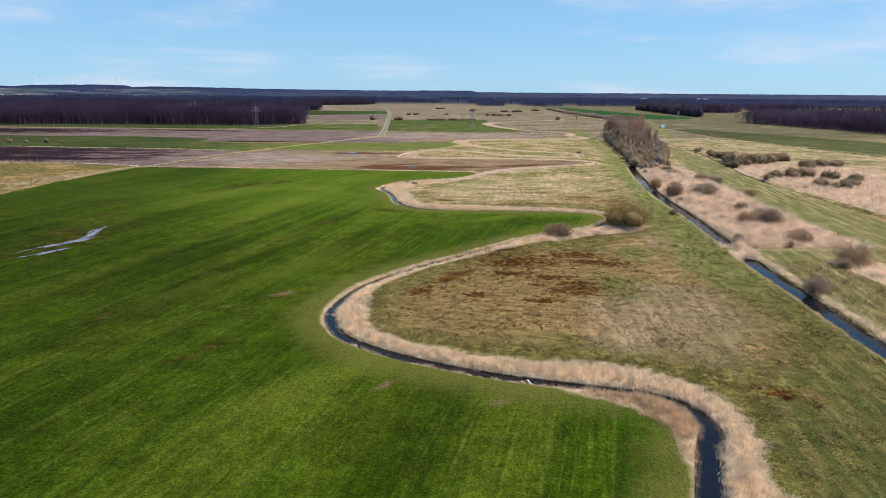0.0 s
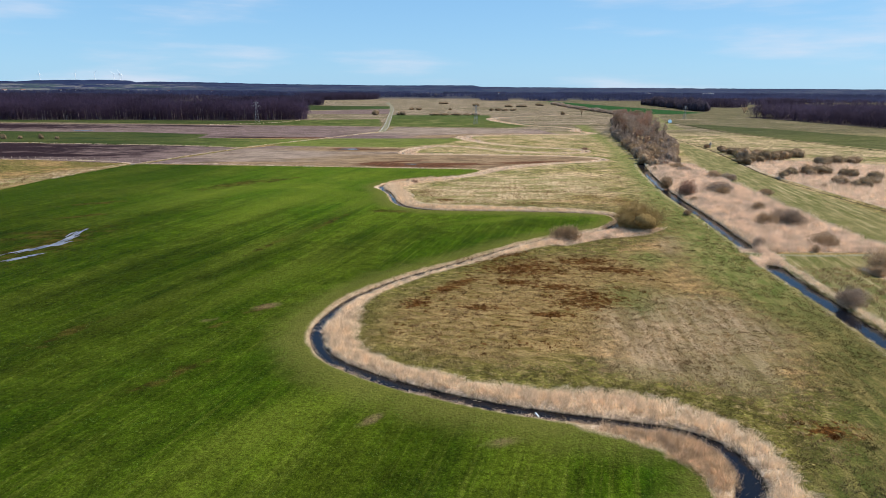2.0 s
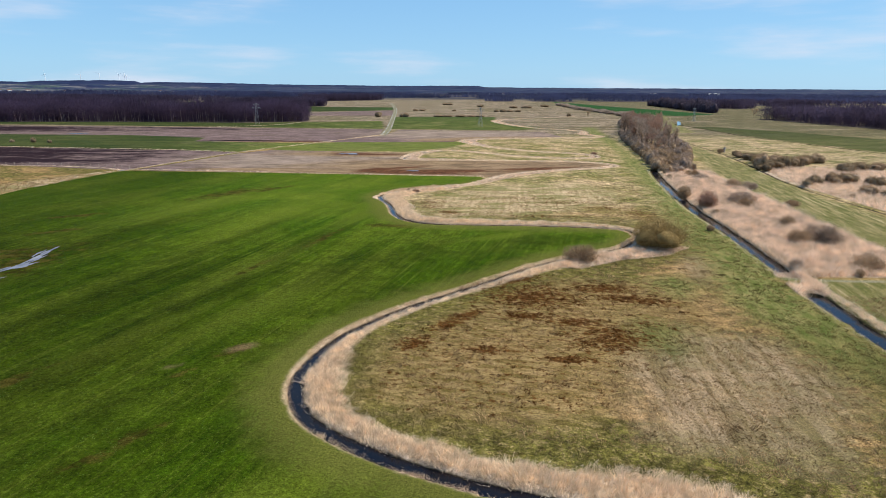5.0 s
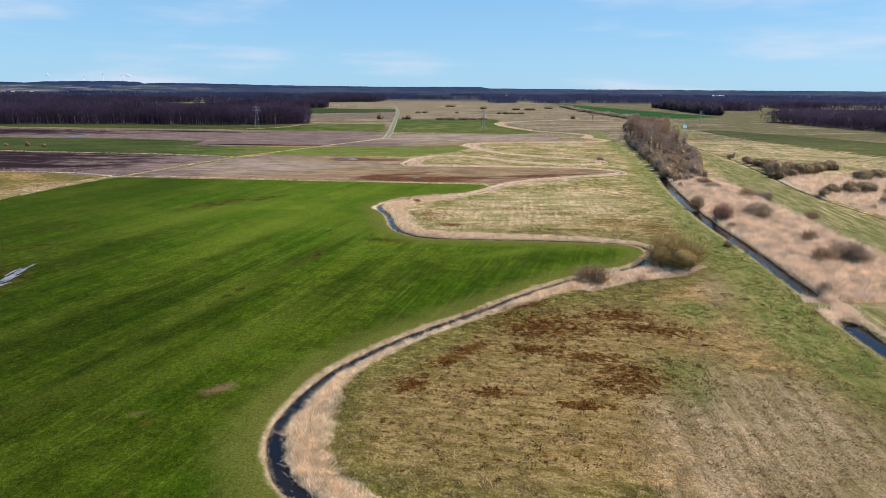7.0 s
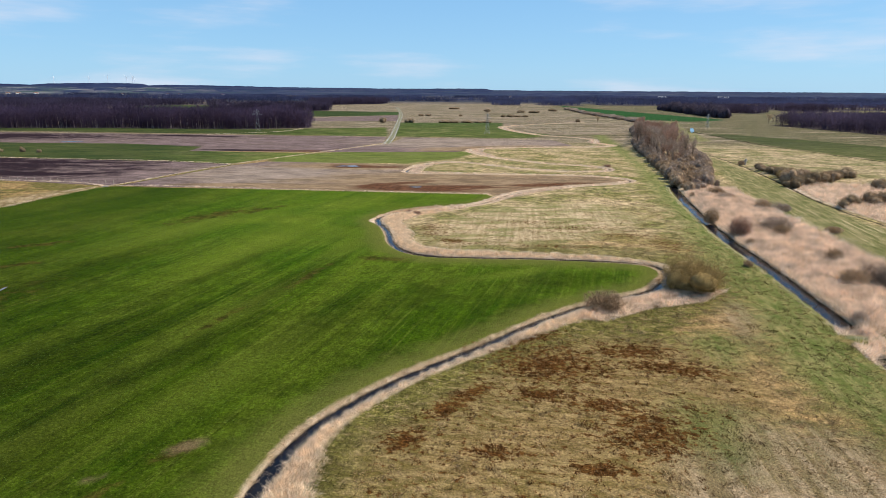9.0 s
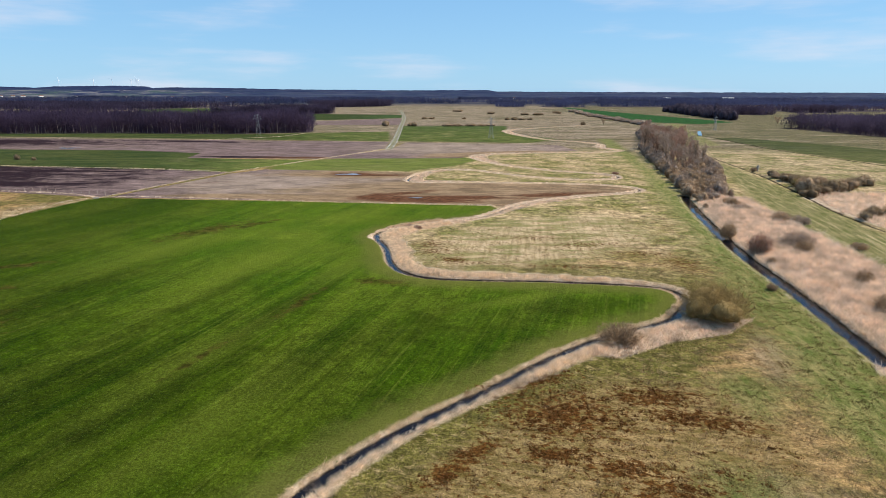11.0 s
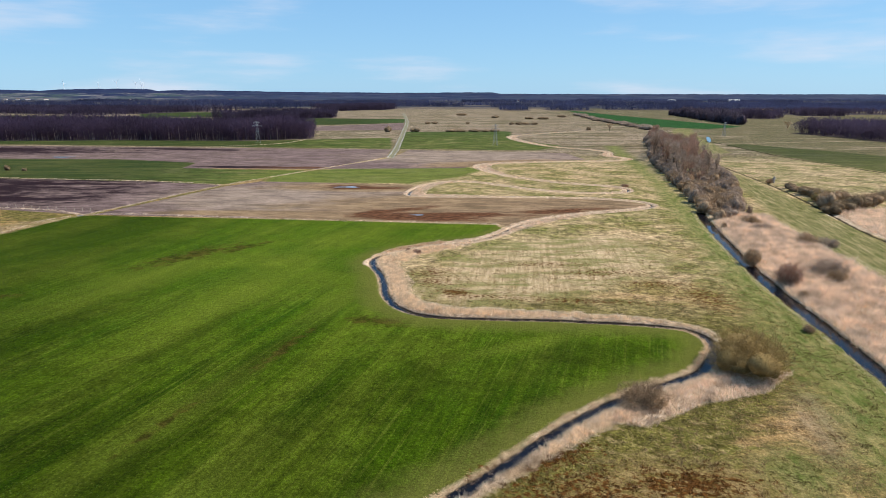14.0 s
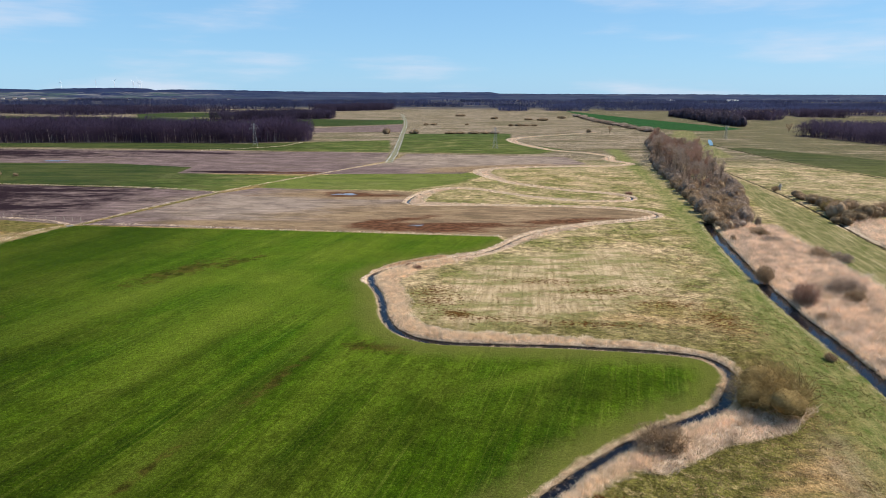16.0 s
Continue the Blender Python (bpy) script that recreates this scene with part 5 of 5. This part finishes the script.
# ---- woods ----
WOOD = blades("bare_wood", (0.048, 0.032, 0.056), (0.082, 0.054, 0.086), 0.02, 0.35, 0.95, 0.6)
WOOD_DARK = blades("dark_wood", (0.043, 0.032, 0.055), (0.070, 0.052, 0.080), 0.02, 0.35, 0.95, 0.6)
# twig colour turned blue: the distance haze is painted in
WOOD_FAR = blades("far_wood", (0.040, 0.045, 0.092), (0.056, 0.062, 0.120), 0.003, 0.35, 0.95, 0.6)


def wood(name, ring, spacing, height, each, seed, label, mat, thick=0.35, wide=0.19, flat=1.0, core=0.0, upright=0.12):
    """Bare trunks and twig sheaves of a whole wood, joined."""
    xy, rng = scatter([ring], 1 / spacing ** 2, seed)
    n = len(xy)
    h = height * rng.uniform(0.82, 1.04, n) * (0.8 + 0.4 * cloudy(xy[:, 0], xy[:, 1], 30, seed))
    foot = np.c_[xy, np.zeros(n)]
    top = foot + np.c_[rng.normal(0, 0.04, (n, 2)) * h[:, None], h * 0.8]
    pieces = [slivers(foot + np.c_[rng.normal(0, 0.6, (n, 2)), np.zeros(n)], top, thick * rng.uniform(0.8, 1.8, n), rng) for _ in range(3 if flat > 0.6 else 1)]
    hh = h.repeat(each)
    # an egg-shaped crown on the upper two thirds of each trunk
    d = rng.normal(size=(n * each, 3))
    d *= (rng.uniform(0, 1, n * each) ** 0.4 / np.linalg.norm(d, axis=1))[:, None]
    a = foot.repeat(each, 0) + np.c_[d[:, :2] * hh[:, None] * wide, hh * (0.47 + 0.4 * d[:, 2])]
    way = d * 0.9 + rng.normal(0, 0.45, d.shape) + (0, 0, upright)
    way[:, 2] *= flat
    way /= np.linalg.norm(way, axis=1, keepdims=True)
    b = a + way * (hh * rng.uniform(0.07, 0.15, n * each))[:, None]
    pieces.append(slivers(a, b, thick * 1.7 * rng.uniform(0.5, 1.5, n * each), rng))
    if core:
        m = np.repeat(np.arange(n), 3)
        lump = foot[m] + np.c_[rng.normal(0, 0.42 * wide, (len(m), 2)) * h[m][:, None], h[m] * rng.uniform(0.2, 0.78, len(m))]
        pieces.append(domes(lump, h[m][:, None] * wide * core * rng.uniform(0.6, 1.15, (len(m), 3)), rng, False))
    ob = stuff(name, joined(pieces), mat, label, "wood")
    ob.data.polygons.foreach_set("use_smooth", np.ones(len(ob.data.polygons), bool))
    return ob


wood("wood", WOOD_FRONT, 3.5, 20.5, 70, 101, "leafless alder wood with a straight front edge", WOOD, 0.20, 0.24, 1.0, upright=0.7)
# pale bare trunks standing along the front of that wood
xy, rng = scatter([[(-146, 573), (-175, 558), (-207, 546), (-300, 545), (-405, 530), (-640, 540), (-640, 546), (-405, 536), (-300, 551), (-207, 552), (-175, 564), (-152, 579)]], 0.10, 108)
foot = np.c_[xy, np.zeros(len(xy))]
rise = rng.uniform(6, 14, len(xy))
TRUNK = blades("pale_trunks", (0.10, 0.078, 0.080), (0.25, 0.20, 0.19), 0.05, 0.3, 0.95, 0.2)
stuff("wood_trunks", slivers(foot, foot + np.c_[rng.normal(0, 0.35, (len(xy), 2)), rise], 0.34 * rng.uniform(0.6, 1.5, len(xy)), rng), TRUNK, "slender pale bare trunks along the edge of the wood", "trees")
wood("wood", WOOD_SMALL, 4.4, 17, 44, 102, "small dark leafless wood among fields", WOOD_DARK, 0.34, 0.24, 1.0, 0.0, 0.5)
wood("wood", WOOD_DISTANT, 6, 18, 28, 103, "distant dark leafless wood", WOOD_DARK, 0.5, 0.24, 1.0, 0.0, 0.5)
wood("wood", WOOD_EAST, 4.8, 18, 80, 104, "dark leafless wood beyond the meadows", WOOD_DARK, 0.24, 0.26, 1.0, 0.0, 0.6)
wood("wood", WOOD_WEST, 9, 16, 18, 105, "distant dark belt of leafless woods", WOOD_DARK, 0.7, 0.32, 0.9, 0.0, 0.4)
wood("wood", WOOD_NORTH_EAST, 8, 17, 20, 106, "distant dark leafless wood", WOOD_DARK, 0.6, 0.32, 0.9, 0.0, 0.4)
# belts one behind the other, out to the hills: x0, x1, y0, y1, height
for k, ring in enumerate(CLUMPS):
    wood("copse", ring, 5.5, 17, 40, 160 + k, "small copse of dark leafless trees in far meadows", WOOD_DARK, 0.4, 0.27, 0.8, 0.0, 0.4)
for k, (x0, x1, y0, y1, h) in enumerate(BELTS):
    n = max(3, int((x1 - x0) / 120))
    r = np.random.default_rng(200 + k)
    front = [(x, y0 + r.uniform(-40, 40)) for x in np.linspace(x0, x1, n)]
    back = [(x, y1 + r.uniform(-30, 60)) for x in np.linspace(x1, x0, n)]
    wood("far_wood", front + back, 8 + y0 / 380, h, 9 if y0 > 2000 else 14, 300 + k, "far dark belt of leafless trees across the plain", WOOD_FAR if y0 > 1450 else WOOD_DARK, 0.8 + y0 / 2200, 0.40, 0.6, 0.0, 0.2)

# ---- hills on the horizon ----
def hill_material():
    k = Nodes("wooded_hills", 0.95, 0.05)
    # forest colour pushed to navy, with the haze of distance put into it
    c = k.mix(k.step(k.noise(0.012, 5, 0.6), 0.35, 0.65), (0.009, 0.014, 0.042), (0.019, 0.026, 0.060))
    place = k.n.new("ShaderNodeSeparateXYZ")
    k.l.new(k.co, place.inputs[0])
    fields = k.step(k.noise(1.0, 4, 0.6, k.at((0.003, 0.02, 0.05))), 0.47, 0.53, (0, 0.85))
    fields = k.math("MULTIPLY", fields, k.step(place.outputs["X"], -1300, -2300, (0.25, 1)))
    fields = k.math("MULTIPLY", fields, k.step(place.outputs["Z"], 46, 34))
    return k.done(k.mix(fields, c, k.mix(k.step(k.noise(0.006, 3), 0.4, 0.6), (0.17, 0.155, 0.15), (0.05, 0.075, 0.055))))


def build_hills():
    xs, ys = np.arange(-4600, 4601, 14.0), np.array([3400, 3550, 3700, 3850, 4000, 4100, 4200, 4300, 4400, 4480, 4540, 4600, 4700.0])
    crest = np.interp(xs, [-4600, -3700, -3400, -3250, -2780, -2520, -2480, -2340, -1900, -1480, -970, -630, -220, 60, 130, 600, 4600], [62, 64, 56, 66, 72, 68, 56, 61, 57, 49, 46, 43, 46, 47, 37, 36, 35])
    gx, gy = np.meshgrid(xs, ys)
    rise = np.clip((gy - 3400) / 1140, 0, 1) ** 1.4
    z = crest[None] * rise * np.where(gy > 4560, 0.7, 1)
    z = z + (4.5 * (cloudy(gx, gy, 60, 3) - 0.5) + 3.5 * (cloudy(gx, gy, 18, 5) - 0.5)) * np.clip(rise * 3, 0, 1)
    z[0] = -3
    n, m = len(xs), len(ys)
    i = (np.arange(m - 1)[:, None] * n + np.arange(n - 1)).ravel()
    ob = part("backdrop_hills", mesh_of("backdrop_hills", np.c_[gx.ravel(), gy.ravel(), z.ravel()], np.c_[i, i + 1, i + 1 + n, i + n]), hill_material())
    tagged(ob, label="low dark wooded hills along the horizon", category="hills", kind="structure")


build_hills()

# ---- pylons, turbines, posts ----
STEEL = Nodes("grey_steel", 0.5, 0.4)
STEEL = STEEL.done(STEEL.mix(STEEL.noise(2, 3), (0.20, 0.21, 0.22), (0.30, 0.31, 0.32)))
WHITE = Nodes("white_coating", 0.5, 0.3)
WHITE = WHITE.done(WHITE.mix(WHITE.noise(0.1, 2), (0.76, 0.78, 0.80), (0.84, 0.85, 0.86)))
POST = Nodes("weathered_post", 0.9, 0.1)
POST = POST.done(POST.mix(POST.noise(6, 4), (0.20, 0.16, 0.12), (0.36, 0.32, 0.26)))


def bars(pairs, r):
    return joined([tube([p, q], [r, r], 4) for p, q in pairs])


def pylon(x, y, height, turn):
    root = new("power_pylon")
    foot, arm = height * 0.1, height * 0.2
    corners = [(-1, -1), (1, -1), (1, 1), (-1, 1)]
    at = lambda h, c: np.array([c[0] * foot * (1 - 0.86 * h), c[1] * foot * (1 - 0.86 * h), h * height])  # noqa: E731
    levels = [0, 0.2, 0.38, 0.54, 0.68, 0.8, 0.9, 1.0]
    for c in corners:
        part("leg", mesh_of("leg", *bars([(at(a, c), at(b, c)) for a, b in zip(levels, levels[1:])], 0.06)), STEEL, root)
    lattice = []
    for a, b in zip(levels, levels[1:]):
        for c, d in zip(corners, corners[1:] + corners[:1]):
            lattice += [(at(a, c), at(b, d)), (at(a, d), at(b, c)), (at(b, c), at(b, d))]
    part("lattice", mesh_of("lattice", *bars(lattice, 0.03)), STEEL, root)
    for h, w in ((0.8, 1.0), (0.94, 0.72)):
        z = h * height
        p = [((-arm * w, 0, z), (arm * w, 0, z)), ((-arm * w, 0, z), (0, 0, z + 0.07 * height)), ((arm * w, 0, z), (0, 0, z + 0.07 * height))]
        p += [((s * arm * w * u, 0, z - 0.05 * height), (s * arm * w * u, 0, z)) for s in (-1, 1) for u in (0.55, 1.0)]
        part("cross_arm", mesh_of("cross_arm", *bars([(np.array(a, float), np.array(b, float)) for a, b in p], 0.07)), STEEL, root)
    root.matrix_basis = pose(x, y, 0, 0, 0, turn)
    tagged(root, label="grey steel lattice power pylon standing in the fields", category="pylon", group="power pylons")


pylon(-176, 523.8, 17, 20)
pylon(9.7, 520, 15.5, 20)
pylon(220.8, 630, 13, 20)


def turbine(x, y, hub, spin, seed):
    root = new("wind_turbine")
    part("tower", mesh_of("tower", *tube([(0, 0, 0), (0, 0, hub * 0.5), (0, 0, hub)], [2.2, 1.8, 1.3], 10)), WHITE, root)
    part("nacelle", mesh_of("nacelle", *tube([(0, 5, hub), (0, 4, hub), (0, -4, hub), (0, -6, hub)], [0.4, 2.2, 2.2, 0.6], 8)), WHITE, root)
    rotor = part("rotor", mesh_of("rotor", *tube([(0, -5.6, hub), (0, -6.4, hub), (0, -7.2, hub)], [1.5, 1.3, 0.3], 8)), WHITE, root)
    for k in range(3):
        t = radians(spin + 120 * k)
        tip = np.array([math.sin(t), 0, math.cos(t)])
        blade = tube([(0, -6, hub), np.array((0, -6, hub)) + tip * 8, np.array((0, -6, hub)) + tip * 32], [0.6, 0.8, 0.2], 5)
        part("blade", mesh_of("blade", *blade), WHITE, rotor)
    root.matrix_basis = pose(x, y, -0.5, 0, 0, 10)
    tagged(root, label="white wind turbine standing behind the wooded hills", category="turbine", group="wind turbines")


for k, (x, top) in enumerate(((-3342, 117), (-3054, 118), (-2901, 124), (-2745, 119), (-2699, 124), (-2684, 112))):
    turbine(x, 4720, top, 25 * k, k)


def post(x, y, height, lean):
    root = new("fence_post")
    part("stake", mesh_of("stake", *tube([(0, 0, -0.3), (0, 0, height * 0.9), (lean, 0, height)], [0.09, 0.08, 0.03], 6)), POST, root)
    root.matrix_basis = pose(x, y, 0, 0, 0, 40 * x)
    tagged(root, label="weathered grey wooden fence post in dry grass", category="post", group="fence posts")


for k in range(24):
    post(-205 + 3.3 * k, 254.5 - 0.45 * max(0, k - 12) + 0.3 * math.sin(k), 1.25, 0.05 * math.sin(3 * k))

# broken pale tree stump at the side ditch
stump = new("tree_stump")
part("trunk", mesh_of("trunk", *joined([tube([(0, 0, -0.3), (0.1, 0, 1.2), (0.4, 0.1, 2.4), (0.5, 0.1, 2.9)], [0.75, 0.6, 0.5, 0.15], 9), tube([(0.2, 0, 1.2), (1.2, 0.3, 1.9), (1.7, 0.4, 1.7)], [0.35, 0.25, 0.06], 6)])),
     POST, stump, "pale broken trunk")
shoot = part("shoot", SHRUBS[0][1].copy(), None, stump)
shoot.matrix_basis = Matrix.Translation((-1.6, -0.6, 0)) @ Matrix.Diagonal((0.6, 0.5, 0.6, 1))
stump.matrix_basis = pose(128.2, 333.2, 0)
tagged(stump, label="broken pale willow stump with young shoots by a ditch", category="stump")


# concrete pipe that leads the field ditch under the balk
CONCRETE = Nodes("grey_concrete", 0.85, 0.2)
CONCRETE = CONCRETE.done(CONCRETE.mix(CONCRETE.noise(5, 4), (0.11, 0.105, 0.095), (0.20, 0.19, 0.17)))


def pipe(name, x, y, z, radius, length, turn, tilt, mat, label):
    """A hollow pipe lying along its own y."""
    outer, inner = (tube([(0, -length / 2, 0), (0, 0, 0.001), (0, length / 2, 0)], [r, r, r], 14) for r in (radius, radius * 0.8))
    v, f = joined([outer, (inner[0], inner[1][:, ::-1])])
    n = len(outer[0])
    k = np.arange(14)
    ends = [np.c_[a + k, a + (k + 1) % 14, n + a + (k + 1) % 14] for a in (0, 28)] + [np.c_[a + k, n + a + (k + 1) % 14, n + a + k] for a in (0, 28)]
    ob = part(name, mesh_of(name, v, np.vstack([f] + ends)), mat)
    ob.matrix_basis = pose(x, y, z, tilt, 0, turn)
    return tagged(ob, label=label, category="pipe")


pipe("culvert_pipe", -127.9, 242.3, -0.05, 0.38, 1.7, -60, 0, CONCRETE, "grey concrete culvert pipe under a field crossing")
# small white object of unknown kind in the stream, drawn as a pipe
pipe("white_pipe", 7.4, 67.7, -0.15, 0.07, 0.6, 35, 24, WHITE, "short white pipe on the stream bank, in place of an unidentified white object")

# ---- the farm road and buildings far off ----
def build_road():
    k = Nodes("concrete_slabs", 0.9, 0.1)
    worn = k.step(k.noise(0.16, 5, 0.7), 0.44, 0.56)
    mat = k.done(k.mix(worn, (0.30, 0.28, 0.25), (0.10, 0.10, 0.05)))
    line = smooth_line(TRACKS[0][0], 6)
    rng = np.random.default_rng(9)
    for side in (-1, 1):
        d = np.gradient(line, axis=0)
        n = np.c_[-d[:, 1], d[:, 0]] / np.linalg.norm(d, axis=1, keepdims=True)
        mid = line + n * side * 1.7 + n * rng.normal(0, 0.12, (len(line), 1))
        a, b = mid - n * 0.5, mid + n * 0.5
        m = len(line)
        v = np.vstack([np.c_[a, np.full(m, 0.12)], np.c_[b, np.full(m, 0.12)], np.c_[a - n * 0.1, np.full(m, -0.1)], np.c_[b + n * 0.1, np.full(m, -0.1)]])
        i = np.arange(m - 1)
        f = np.vstack([np.c_[i, i + 1, i + 1 + m, i + m], np.c_[i + 2 * m, i + 1 + 2 * m, i + 1, i], np.c_[i + m, i + 1 + m, i + 1 + 3 * m, i + 3 * m]])
        tagged(part("road_slabs", mesh_of("road_slabs", v, f), mat), label="pale strip of concrete slabs of a farm road", category="road", kind="structure")


build_road()

PLASTER = Nodes("pale_plaster", 0.8, 0.2)
PLASTER = PLASTER.done(PLASTER.mix(PLASTER.noise(0.4, 3), (0.62, 0.60, 0.56), (0.74, 0.72, 0.68)))
TILE = Nodes("roof_tiles", 0.8, 0.2)
TILE = TILE.done(TILE.mix(TILE.noise(0.8, 3), (0.16, 0.075, 0.05), (0.22, 0.12, 0.085)))


def house(x, y, z, length, width, height, turn, label, roof_mat):
    root = new("house")
    bm = bmesh.new()
    bmesh.ops.create_cube(bm, size=1, matrix=Matrix.Translation((0, 0, height / 2)) @ Matrix.Diagonal((length, width, height, 1)))
    part("wall", bm, PLASTER, root)
    l, w, top = length / 2 + 0.5, width / 2 + 0.5, height + width * 0.42
    v = [(-l, -w, height - 0.2), (l, -w, height - 0.2), (l, w, height - 0.2), (-l, w, height - 0.2), (-l, 0, top), (l, 0, top)]
    bm = bmesh.new()
    p = [bm.verts.new(c) for c in v]
    for f in ((0, 1, 5, 4), (2, 3, 4, 5), (0, 4, 3), (1, 2, 5), (3, 2, 1, 0)):
        bm.faces.new([p[i] for i in f])
    part("roof", bm, roof_mat, root)
    root.matrix_basis = pose(x, y, z, 0, 0, turn)
    tagged(root, label=label, category="house", group="far buildings")


for k, (x, y) in enumerate(((-2700, 3330), (-2640, 3345), (-2560, 3320), (-2470, 3340), (-2230, 3300), (-2160, 3330), (-1950, 3310), (-1700, 3320), (-1640, 3335), (-1380, 3300), (60, 3200), (110, 3230), (180, 3190))):
    house(x, y, -0.3, 16 + 3 * (k % 4), 9, 4.5, 25 * k, "small pale house with tiled roof below the hills", TILE)
for x, y, n in ((1010, 3400, 40), (1330, 3390, 60)):
    house(x, y, -0.3, n, 14, 4, 3, "long white farm shed far across the plain", PLASTER)
